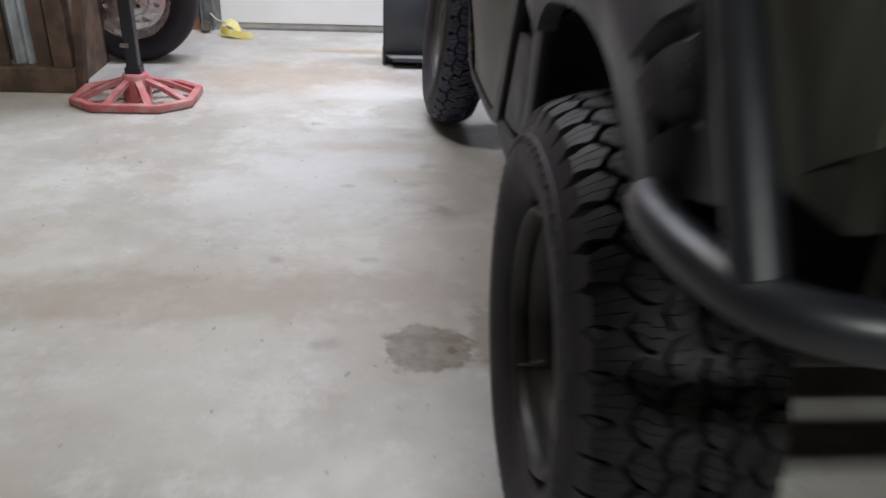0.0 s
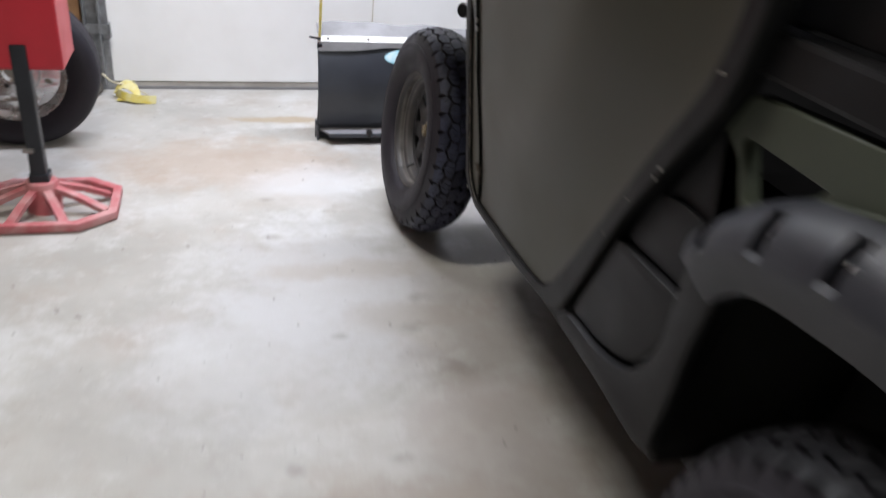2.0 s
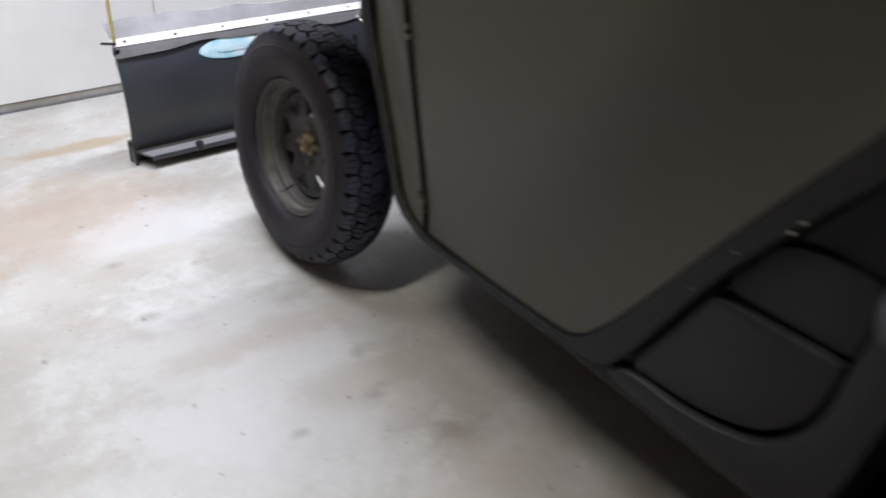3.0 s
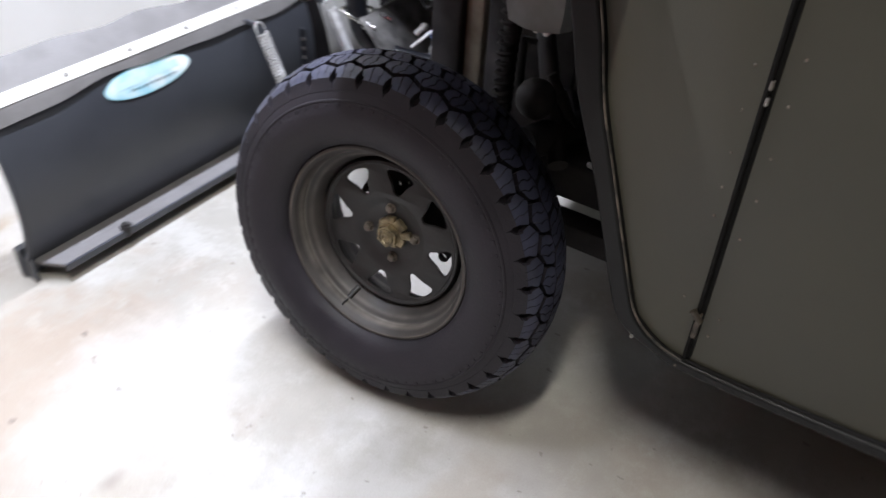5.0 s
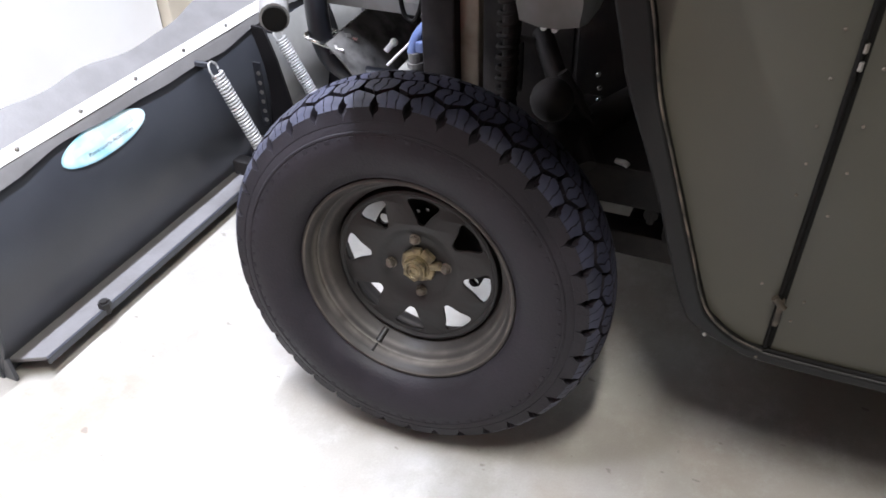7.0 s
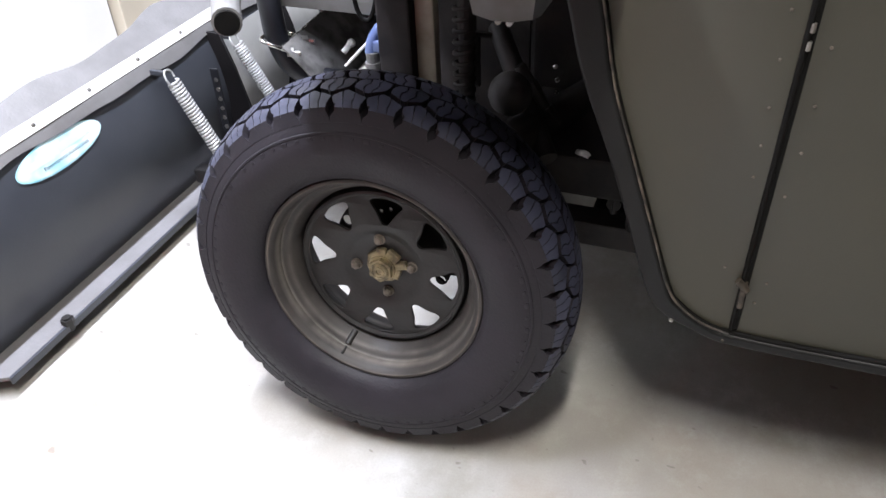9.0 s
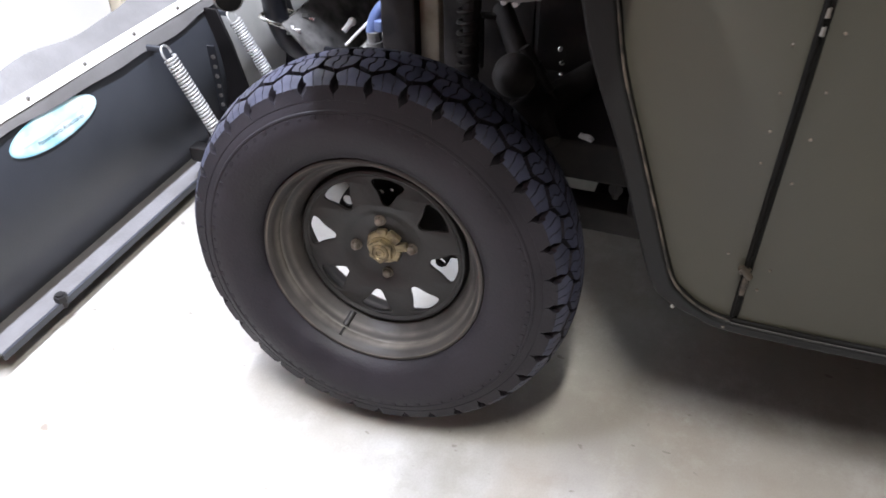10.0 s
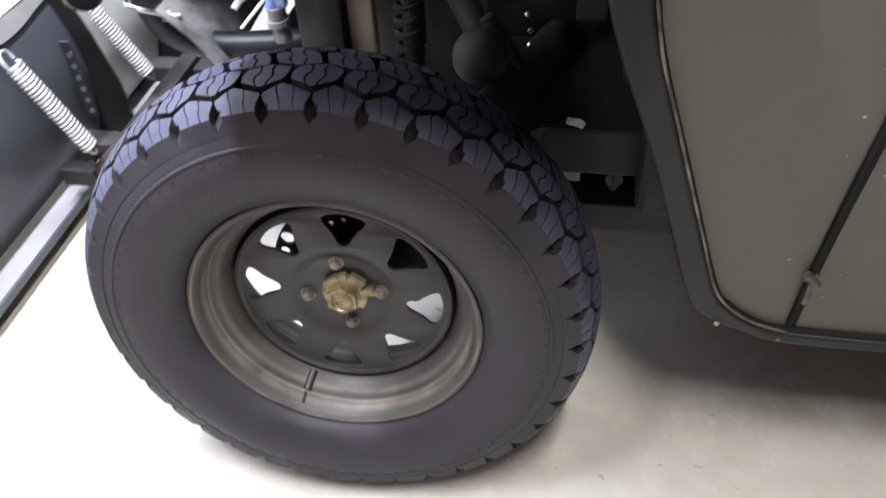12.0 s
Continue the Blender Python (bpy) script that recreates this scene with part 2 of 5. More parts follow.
M_SPRING = material("bright_zinc_spring", (0.50, 0.505, 0.51), 0.5, 0.35, (0.40, 0.40, 0.40), 60, 3, 0.05, 200, 0.08)
M_STEEL = material("bare_worn_steel", (0.33, 0.32, 0.31), 0.42, 0.85, (0.20, 0.18, 0.16), 26, 5, 0.25, 120, 0.15)
M_TAN = material("dusty_plate", (0.40, 0.35, 0.28), 0.55, 0.2, (0.28, 0.235, 0.18), 20, 5, 0.2, 120, 0.1)
M_PLOW = material("plow_black_paint", (0.044, 0.048, 0.059), 0.36, 0.0, (0.053, 0.058, 0.070), 5, 4, 0.05, 160, 0.03)
M_FLAP = material("rubber_flap", (0.20, 0.197, 0.200), 0.5, 0, (0.165, 0.162, 0.164), 12, 5, 0.2, 150, 0.08)
M_ALU = material("white_aluminium_strip", (0.88, 0.88, 0.87), 0.4, 0.0, (0.80, 0.79, 0.77), 20, 5, 0.1, 120, 0.1)
M_EDGE = material("plow_wear_bar", (0.200, 0.196, 0.205), 0.68, 0.0, (0.172, 0.167, 0.172), 9, 5, 0.25, 110, 0.12)
M_BAREPAINT = material("worn_grey_paint", (0.48, 0.485, 0.48), 0.5, 0.0, (0.36, 0.365, 0.36), 7, 5, 0.12, 90, 0.10)
M_WHITE = material("white_door_paint", (0.84, 0.84, 0.83), 0.45, 0, (0.79, 0.785, 0.77), 3, 5, 0.05, 120, 0.08)
# Unseen walls and ceiling take a dark tone to hold back bounced light.
M_WALL = material("dark_wall", (0.15, 0.125, 0.10), 0.7, 0, (0.115, 0.095, 0.075), 2, 5, 0.15, 60, 0.05)
M_TRIM = material("beige_trim_paint", (0.66, 0.60, 0.50), 0.6, 0, (0.58, 0.52, 0.42), 4, 5, 0.1, 80)
M_CEIL = material("dark_ceiling", (0.14, 0.125, 0.105), 0.8, 0, (0.11, 0.098, 0.08), 2, 4, 0.1, 60)
M_RAIL = material("dirty_grey_rail", (0.42, 0.40, 0.365), 0.6, 0.0, (0.32, 0.30, 0.27), 9, 5, 0.1, 100, 0.1)
M_GALV = material("galvanised_track", (0.34, 0.35, 0.36), 0.42, 0.7, (0.25, 0.255, 0.26), 30, 4, 0.1, 100, 0.1)
M_SHEET = material("corrugated_sheet_metal", (0.50, 0.54, 0.58), 0.45, 0.4, (0.34, 0.36, 0.38), 12, 5, 0.15, 100, 0.1)
M_WOOD = material("old_brown_wood", (0.135, 0.085, 0.06), 0.7, 0, (0.07, 0.045, 0.034), 12, 6, 0.4, 60, 0.1)
M_PLANK = material("varnished_wood", (0.34, 0.19, 0.09), 0.5, 0, (0.24, 0.125, 0.06), 14, 6, 0.2, 60, 0.1)
M_RED = material("red_machine_paint", (0.46, 0.020, 0.035), 0.40, 0, (0.40, 0.018, 0.03), 6, 5, 0.08, 140, 0.08)
M_REDDUST = material("dusty_red_cast_iron", (0.43, 0.105, 0.115), 0.65, 0, (0.50, 0.26, 0.255), 14, 6, 0.25, 120, 0.1)
M_YELLOW = material("yellow_webbing", (0.62, 0.50, 0.10), 0.7, 0, (0.66, 0.60, 0.30), 22, 5, 0.4, 180)
M_STRING = material("pale_cord", (0.55, 0.50, 0.36), 0.8, 0, (0.45, 0.4, 0.3), 30, 4, 0.3, 180)
M_SILVER = material("silver_painted_rim", (0.72, 0.72, 0.72), 0.24, 0.9, (0.58, 0.58, 0.58), 18, 5, 0.05, 120, 0.08)
M_SEAL = material("black_rubber_seal", (0.025, 0.024, 0.023), 0.6, 0, (0.05, 0.045, 0.04), 20, 4, 0.2, 160)
M_GREYPL = material("grey_plastic", (0.24, 0.24, 0.24), 0.45, 0, (0.19, 0.185, 0.18), 14, 5, 0.15, 120, 0.1)
M_WINCH = material("scuffed_grey_casting", (0.25, 0.245, 0.238), 0.42, 0.2, (0.075, 0.072, 0.070), 18, 6, 0.3, 90, 0.12)
M_WORN = material("worn_tan_edge", (0.13, 0.105, 0.085), 0.5, 0.1, (0.022, 0.020, 0.018), 30, 6, 0.2, 160, 0.1, lo=0.38, hi=0.56)
M_LATCH = material("tarnished_latch", (0.085, 0.068, 0.052), 0.5, 0.5, (0.045, 0.038, 0.032), 60, 4, 0.2, 160, 0.1)
M_BLUE = material("blue_hose", (0.11, 0.155, 0.33), 0.5, 0, (0.17, 0.225, 0.40), 20, 4, 0.1, 120)
M_CYAN = material("cyan_decal", (0.16, 0.58, 0.76), 0.3, 0, (0.60, 0.84, 0.92), 11, 3, 0, lo=0.40, hi=0.6)
M_BARS = material("faded_cyan_print", (0.55, 0.80, 0.89), 0.3, 0, (0.66, 0.87, 0.93), 20, 3)
M_INK = material("decal_ink", (0.03, 0.07, 0.11), 0.4)
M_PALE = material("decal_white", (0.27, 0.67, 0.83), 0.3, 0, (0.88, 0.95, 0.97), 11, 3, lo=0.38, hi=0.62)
M_TUBE = emitter("fluorescent_tube", (1.0, 0.98, 0.94), 6.0)


def red_lens():
    mat = bpy.data.materials.new("red_lens")
    mat.use_nodes = True
    b = mat.node_tree.nodes["Principled BSDF"]
    b.inputs["Base Color"].default_value = (0.68, 0.020, 0.042, 1)
    b.inputs["Roughness"].default_value = 0.27
    b.inputs["Transmission Weight"].default_value = 0.93
    b.inputs["IOR"].default_value = 1.3
    return mat


M_LENS = red_lens()
M_BULB = emitter("red_bulb", (1.0, 0.035, 0.09), 3.2)
M_REFLECT = material("red_reflector", (0.17, 0.006, 0.014), 0.35, 0.3, (0.10, 0.004, 0.008), 40, 3, 0.5, 120)


# ---- mesh helpers ----
def part(name, bm, mat, parent=None, label="", smooth=False):
    me = bpy.data.meshes.new(name)
    bm.to_mesh(me)
    bm.free()
    me.materials.append(mat)
    if smooth:
        me.polygons.foreach_set("use_smooth", [True] * len(me.polygons))
        me.set_sharp_from_angle(angle=radians(38))
    ob = new(name, me)
    if parent:
        ob.parent = parent
    if label:
        tagged(ob, label)
    return ob


def thing(name, label, category, at=(0, 0, 0), group="", kind=""):
    e = new(name)
    e.location = at
    e.empty_display_size = 0.1
    tagged(e, label, category, group, kind)
    return e


def setting(name, bm, mat, label, category, smooth=False):
    return tagged(part(name, bm, mat, None, "", smooth), label, category, "", "structure")


def box(cx, cy, cz, sx, sy, sz, bevel=0.0, m=None):
    bm = bmesh.new()
    bmesh.ops.create_cube(bm, size=1, matrix=Matrix.Translation((cx, cy, cz)) @ Matrix.Diagonal((sx, sy, sz, 1)))
    if bevel:
        bmesh.ops.bevel(bm, geom=bm.edges[:], offset=bevel, segments=2, affect="EDGES", profile=0.6)
    if m is not None:
        bm.transform(m)
    return bm


def merged(*bms):
    out = bmesh.new()
    for b in bms:
        me = bpy.data.meshes.new("tmp")
        b.to_mesh(me)
        b.free()
        out.from_mesh(me)
        bpy.data.meshes.remove(me)
    return out


def from_curve(cu):
    ob = bpy.data.objects.new("tmp", cu)
    scene.collection.objects.link(ob)
    me = bpy.data.meshes.new_from_object(ob.evaluated_get(bpy.context.evaluated_depsgraph_get()))
    bm = bmesh.new()
    bm.from_mesh(me)
    bpy.data.objects.remove(ob)
    bpy.data.curves.remove(cu)
    bpy.data.meshes.remove(me)
    return bm


def rounded(pts, n=6, closed=True):
    """A smooth line through the given corners (Catmull-Rom)."""
    out, k = [], len(pts)
    P = [Vector(p) for p in pts]
    rng = range(k) if closed else range(k - 1)
    for i in rng:
        a, b, c, d = (P[(i - 1) % k], P[i], P[(i + 1) % k], P[(i + 2) % k]) if closed else (P[max(i - 1, 0)], P[i], P[i + 1], P[min(i + 2, k - 1)])
        for j in range(n):
            t = j / n
            out.append(0.5 * (2 * b + (c - a) * t + (2 * a - 5 * b + 4 * c - d) * t * t + (3 * b - a - 3 * c + d) * t ** 3))
    if not closed:
        out.append(P[-1])
    return out


def plate(loops, half, bevel=0.0, m=None):
    """A flat sheet with holes, drawn in x and y, and thick by 2 * half along z."""
    cu = bpy.data.curves.new("tmp", "CURVE")
    cu.dimensions, cu.fill_mode, cu.extrude, cu.bevel_depth, cu.bevel_resolution = "2D", "BOTH", max(half - bevel, 0.0002), bevel, 1
    cu.offset = -bevel
    for loop in loops:
        s = cu.splines.new("POLY")
        s.points.add(len(loop) - 1)
        for p, q in zip(s.points, loop):
            p.co = (q[0], q[1], 0, 1)
        s.use_cyclic_u = True
    bm = from_curve(cu)
    bmesh.ops.remove_doubles(bm, verts=bm.verts[:], dist=0.00002)
    if m is not None:
        bm.transform(m)
    return bm


# A sheet drawn in (y, z) that stands in the plane x = 0.
SIDE = Matrix(((0, 0, 1, 0), (1, 0, 0, 0), (0, 1, 0, 0), (0, 0, 0, 1)))
# A sheet drawn in (x, z) that stands in the plane y = 0.
FRONT = Matrix(((1, 0, 0, 0), (0, 0, -1, 0), (0, 1, 0, 0), (0, 0, 0, 1)))


def side_plate(loops, x, half, bevel=0.0):
    return plate(loops, half, bevel, Matrix.Translation((x, 0, 0)) @ SIDE)


def tube(pts, r, res=5, closed=False, smooth=0):
    if smooth:
        pts = rounded([Vector(p) for p in pts], smooth, closed)
    cu = bpy.data.curves.new("tmp", "CURVE")
    cu.dimensions, cu.bevel_depth, cu.bevel_resolution, cu.use_fill_caps = "3D", r, res, True
    s = cu.splines.new("POLY")
    s.points.add(len(pts) - 1)
    for p, q in zip(s.points, pts):
        p.co = (*q, 1)
    s.use_cyclic_u = closed
    return from_curve(cu)


def lathe(profile, n=96, closed=False, m=None):
    """Turns a line of (x, r) round the x axis."""
    bm = bmesh.new()
    rings = []
    for k in range(n):
        a = 2 * math.pi * k / n
        rings.append([bm.verts.new((x, r * math.cos(a), r * math.sin(a))) for x, r in profile])
    cnt = len(profile)
    for k in range(n):
        p, q = rings[k], rings[(k + 1) % n]
        for i in range(cnt if closed else cnt - 1):
            j = (i + 1) % cnt
            bm.faces.new((p[i], p[j], q[j], q[i]))
    bmesh.ops.recalc_face_normals(bm, faces=bm.faces[:])
    if m is not None:
        bm.transform(m)
    return bm


def rod(a, b, r, n=12, r2=None):
    a, b = Vector(a), Vector(b)
    bm = bmesh.new()
    m = Matrix.Translation((a + b) / 2) @ (b - a).to_track_quat("Z", "Y").to_matrix().to_4x4()
    bmesh.ops.create_cone(bm, cap_ends=True, segments=n, radius1=r, radius2=r if r2 is None else r2, depth=(b - a).length, matrix=m)
    return bm


def ball(at, r, sx=1, sy=1, sz=1, n=10):
    bm = bmesh.new()
    bmesh.ops.create_uvsphere(bm, u_segments=n, v_segments=n // 2 + 1, radius=r, matrix=Matrix.Translation(at) @ Matrix.Diagonal((sx, sy, sz, 1)))
    return bm


def loft(rows, closed_across=False):
    """A sheet through rows of points of equal length."""
    bm = bmesh.new()
    V = [[bm.verts.new(p) for p in row] for row in rows]
    for a, b in zip(V, V[1:]):
        k = len(a)
        for i in range(k if closed_across else k - 1):
            j = (i + 1) % k
            bm.faces.new((a[i], a[j], b[j], b[i]))
    return bm


def thicken(bm, t):
    """Gives a sheet a thickness to its inner side."""
    bmesh.ops.recalc_face_normals(bm, faces=bm.faces[:])
    bmesh.ops.solidify(bm, geom=bm.faces[:], thickness=t)
    bmesh.ops.recalc_face_normals(bm, faces=bm.faces[:])
    return bm


def along(line, t):
    """The point at t (0 to 1) of a line of points."""
    f = t * (len(line) - 1)
    i = min(int(f), len(line) - 2)
    return Vector(line[i]).lerp(Vector(line[i + 1]), f - i)


def helix(a, b, r, turns, wire, per=14):
    a, b = Vector(a), Vector(b)
    q = (b - a).to_track_quat("Z", "Y").to_matrix()
    n = turns * per
    pts = []
    for i in range(n + 1):
        w = 2 * math.pi * i / per
        pts.append(a + q @ Vector((r * math.cos(w), r * math.sin(w), (b - a).length * i / n)))
    return tube(pts, wire, 2)

# ---- room ----
def quad_slab(x0, x1, y0, y1, z0, z1, bevel=0.0):
    return box((x0 + x1) / 2, (y0 + y1) / 2, (z0 + z1) / 2, x1 - x0, y1 - y0, z1 - z0, bevel)


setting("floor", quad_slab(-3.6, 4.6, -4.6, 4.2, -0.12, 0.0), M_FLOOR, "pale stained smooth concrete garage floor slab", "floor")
setting("ceiling", quad_slab(-3.6, 4.6, -4.6, 4.2, 2.75, 2.87), M_CEIL, "plain dark unseen garage ceiling", "ceiling")
setting("wall_west", quad_slab(-3.6, -3.45, -4.45, 3.82, 0, 2.75), M_WALL, "plain dark unseen garage side wall", "wall")
setting("wall_east", quad_slab(4.45, 4.6, -4.45, 3.82, 0, 2.75), M_WALL, "plain dark unseen garage side wall", "wall")
setting("wall_south", quad_slab(-3.6, 4.6, -4.6, -4.45, 0, 2.75), M_WALL, "plain dark unseen garage rear wall", "wall")
setting("wall_north", merged(quad_slab(-3.6, -1.16, 3.84, 3.98, 0, 2.75), quad_slab(1.05, 4.6, 3.84, 3.98, 0, 2.75), quad_slab(-1.16, 1.05, 3.84, 3.98, 2.3, 2.75)), M_WALL, "painted wall round the garage door opening", "wall")

door_1 = setting("door_1", quad_slab(-1.15, 1.04, 3.86, 3.90, 0.012, 2.29), M_WHITE, "closed white sectional garage door with a grey bottom seal", "garage door")
for k, z0 in enumerate((0.035, 0.60, 1.165, 1.73)):
    part("door_section", quad_slab(-1.14, 1.03, 3.822, 3.858, z0, z0 + 0.561, 0.004), M_WHITE, door_1)
part("pull_cord", merged(rod((0.075, 3.815, 0.29), (0.075, 3.815, 1.75), 0.0018, 6), ball((0.075, 3.815, 0.288), 0.0055, n=8)), M_STRING, door_1, "thin pale pull cord")
part("bottom_rail", quad_slab(-1.14, 1.03, 3.826, 3.858, 0.011, 0.034), M_RAIL, door_1, "dull metal bottom rail")
part("bottom_seal", quad_slab(-1.14, 1.03, 3.818, 3.86, 0.0, 0.0105), M_FLAP, door_1, "grey rubber bottom seal")

track = thing("door_track", "grey galvanised vertical garage door track with bracket", "door track", (-1.13, 3.78, 0))
part("rail", merged(quad_slab(-0.045, 0.045, 0.028, 0.034, 0, 2.2), quad_slab(-0.045, -0.039, -0.03, 0.028, 0, 2.2), quad_slab(0.012, 0.018, -0.022, 0.028, 0.03, 2.2)), M_GALV, track)
part("bracket", merged(quad_slab(-0.05, 0.055, -0.012, -0.006, 0.26, 0.30), quad_slab(0.05, 0.056, -0.012, 0.03, 0.24, 0.30)), M_GALV, track)
part("foot_bolt", merged(rod((-0.02, -0.034, 0.03), (-0.02, -0.07, 0.03), 0.018), rod((-0.02, -0.02, 0.03), (-0.02, -0.05, 0.03), 0.026)), M_STEEL, track, "dirty steel foot bolt")
setting("trim_1", quad_slab(-1.30, -1.19, 3.79, 3.838, 0, 2.3, 0.004), M_PLANK, "brown varnished wooden trim beside the garage door", "door trim")
setting("trim_2", quad_slab(1.045, 1.36, 3.79, 3.838, 0, 2.3, 0.004), M_TRIM, "beige painted trim beside the garage door", "door trim")


def ceiling_light(x, y, sx, sy, watts, color):
    t = thing("ceiling_light", "white ceiling strip light with a glowing diffuser", "ceiling light", (x, y, 2.75), "ceiling lights")
    part("housing", box(0, 0, -0.03, sx, sy, 0.06, 0.008), M_WHITE, t)
    part("diffuser", box(0, 0, -0.068, sx - 0.03, sy - 0.03, 0.012, 0.004), M_TUBE, t)
    area("strip_light", pose(x, y, 2.66), sx - 0.04, sy - 0.04, watts, color)
    return t


for spec in LIGHTS:
    ceiling_light(*spec)


# ---- utility vehicle ----
utv = thing("utility_vehicle", "olive side-by-side utility vehicle with black fenders and tyres", "vehicle", (0.66, 1.4, 0))
ORIGIN = Matrix.Translation((-0.66, -1.4, 0))


def vpart(name, bm, mat, parent=None, label="", smooth=False):
    """A part of the vehicle, given in room coordinates."""
    bm.transform(ORIGIN)
    return part(name, bm, mat, parent or utv, label, smooth)


def ease(t):
    t = max(0.0, min(1.0, t))
    return t * t * (3 - 2 * t)


# Tyre section: place across and radius, from the crown over the shoulder edge to the sidewall.
MID = 0.0
SEC = [(0.0, 0.3200), (-0.016, 0.3190), (-0.031, 0.3160), (-0.045, 0.3105), (-0.058, 0.3045), (-0.0690, 0.2953), (-0.0728, 0.2830), (-0.0768, 0.2715), (-0.0785, 0.2670)]
ARC = [0.0]
for (xa, ra), (xb, rb) in zip(SEC, SEC[1:]):
    ARC.append(ARC[-1] + math.hypot(xb - xa, rb - ra))
EDGE = ARC[5]


def section(u):
    """Place across, radius and outward normal at the arc position u, counted from the crown (outer side: minus)."""
    w = min(abs(u), ARC[-1] - 1e-6)
    for k in range(len(SEC) - 1):
        if w <= ARC[k + 1] + 1e-9:
            f = (w - ARC[k]) / (ARC[k + 1] - ARC[k])
            (x0, r0), (x1, r1) = SEC[k], SEC[k + 1]
            x, r = x0 + (x1 - x0) * f, r0 + (r1 - r0) * f
            nx, nr = (r1 - r0), -(x1 - x0)
            break
    ln = math.hypot(nx, nr)
    nx, nr = nx / ln, nr / ln
    return (2 * MID - x, r, -nx, nr) if u > 0 else (x, r, nx, nr)


def piece(bm, rows, depth):
    """One island of a rubber block from rows of (u, s) points, s in steps round the tyre; depth is given for each row."""
    top, low = [], []
    for row, d in zip(rows, depth):
        rt, rl = [], []
        for u, s in row:
            x, r, nx, nr = section(u)
            rt.append(bm.verts.new((x, r * math.cos(s * STEP), r * math.sin(s * STEP))))
            rb = r - max(nr, 0.25) * d
            rl.append(bm.verts.new((x - nx * (min(d, 0.006) if d < 0.015 else 0.010), rb * math.cos(s * STEP), rb * math.sin(s * STEP))))
        top.append(rt), low.append(rl)
    nu, ns = len(rows) - 1, len(rows[0]) - 1
    for i in range(nu):
        for j in range(ns):
            f = bm.faces.new((top[i][j], top[i + 1][j], top[i + 1][j + 1], top[i][j + 1]))
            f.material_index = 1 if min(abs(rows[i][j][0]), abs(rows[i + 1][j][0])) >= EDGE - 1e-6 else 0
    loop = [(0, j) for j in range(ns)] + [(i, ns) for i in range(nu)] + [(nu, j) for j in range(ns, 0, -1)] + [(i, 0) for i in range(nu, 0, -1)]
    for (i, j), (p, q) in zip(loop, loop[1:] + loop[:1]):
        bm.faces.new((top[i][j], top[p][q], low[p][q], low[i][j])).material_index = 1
    for v in [v for v in bm.verts if not v.link_faces]:
        bm.verts.remove(v)


def block_mesh(name, bm, rubber):
    bmesh.ops.recalc_face_normals(bm, faces=bm.faces[:])
    me = bpy.data.meshes.new(name)
    bm.to_mesh(me)
    bm.free()
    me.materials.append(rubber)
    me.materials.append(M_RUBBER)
    me.polygons.foreach_set("use_smooth", [True] * len(me.polygons))
    me.set_sharp_from_angle(angle=radians(26))
    return me


def lerp(a, b, f):
    return a + (b - a) * f


def cut_edges(cuts, f, amp, gap):
    """Edges along the tyre of the leaves between thin zigzag sipes, at the place f across."""
    return [c + amp * math.sin(f * 9.0 + k * 2.0) if 0 < k < len(cuts) - 1 else c for k, c in enumerate(cuts)]


def shoulder_block(side, rubber, open_tread=False):
    """A shoulder block: roof-shaped towards the crown, notched at the outer edge, with two slanting sipes and a low buttress."""
    bm = bmesh.new()
    cuts = [-1.0, -0.38, 0.36, 1.0]
    g = 0.030
    for k in range(3):
        rows, depth = [], []
        for f in (0.0, 0.15, 0.40, 0.54, 0.62, 0.68, 0.86, 1.0, 1.20, 1.50, 1.9):
            half = (0.425 if open_tread else 0.474) - (0.05 if open_tread else 0.034) * ease((f - 0.20) / 0.2) - (0.02 if open_tread else 0.046) * ease((f - 0.45) / 0.20) + (0.11 if open_tread else 0.118) * ease((f - 1.22) / 0.5)
            step = 0.06 if 0.62 < f < 1.3 else 0.0
            row = []
            for j in range(4):
                tilt = 0.16 * (f - 0.5) if f < 1 else 0.08
                e = [c + (tilt + 0.03 * math.sin(f * 11.0 + i * 2.0) if 0 < i < 3 else 0.0) for i, c in enumerate(cuts)]
                shut = ease((f - 0.97) / 0.08)
                lo = e[k] + (g * (1 - shut) if k else 0)
                hi = e[k + 1] - (g * (1 - shut) if k < 2 else 0)
                s = lo + (hi - lo) * j / 3
                peak = (s + 0.25) / (1.25 if s > -0.25 else 0.75)
                inner = 0.0435 + 0.0120 * abs(peak)
                u = lerp(inner, EDGE, f) if f <= 1 else lerp(EDGE, EDGE + 0.0225, f - 1)
                row.append((side * u, s * half + (step if s < 0 else 0) * abs(s)))
            rows.append(row)
            depth.append(0.014 if f < 1.08 else 0.010)
        piece(bm, rows, depth)
    return block_mesh("shoulder_block", bm, rubber)


def crown_block(u_out, u_in, z_out, z_in, cuts, half, skew, rubber, g=0.055):
    """A block of a crown row with zigzag edges and sipes."""
    bm = bmesh.new()
    n = len(cuts) - 1
    for k in range(n):
        rows = []
        for i in range(6):
            f = i / 5
            e = cut_edges(cuts, f, 0.10, 0)
            lo, hi = e[k] + (g if k else 0), e[k + 1] - (g if k < n - 1 else 0)
            row = []
            for j in range(4):
                s = lo + (hi - lo) * j / 3
                a, b = u_out + z_out * (1 - abs(s)), u_in + z_in * (1 - abs(s))
                row.append((lerp(a, b, f), s * half * (0.9 + 0.1 * math.sin(math.pi * f)) + skew * (f - 0.5)))
            rows.append(row)
        piece(bm, rows, [0.014] * 6)
    return block_mesh("tread_block", bm, rubber)


BLOCKS = 37
STEP = 2 * math.pi / BLOCKS


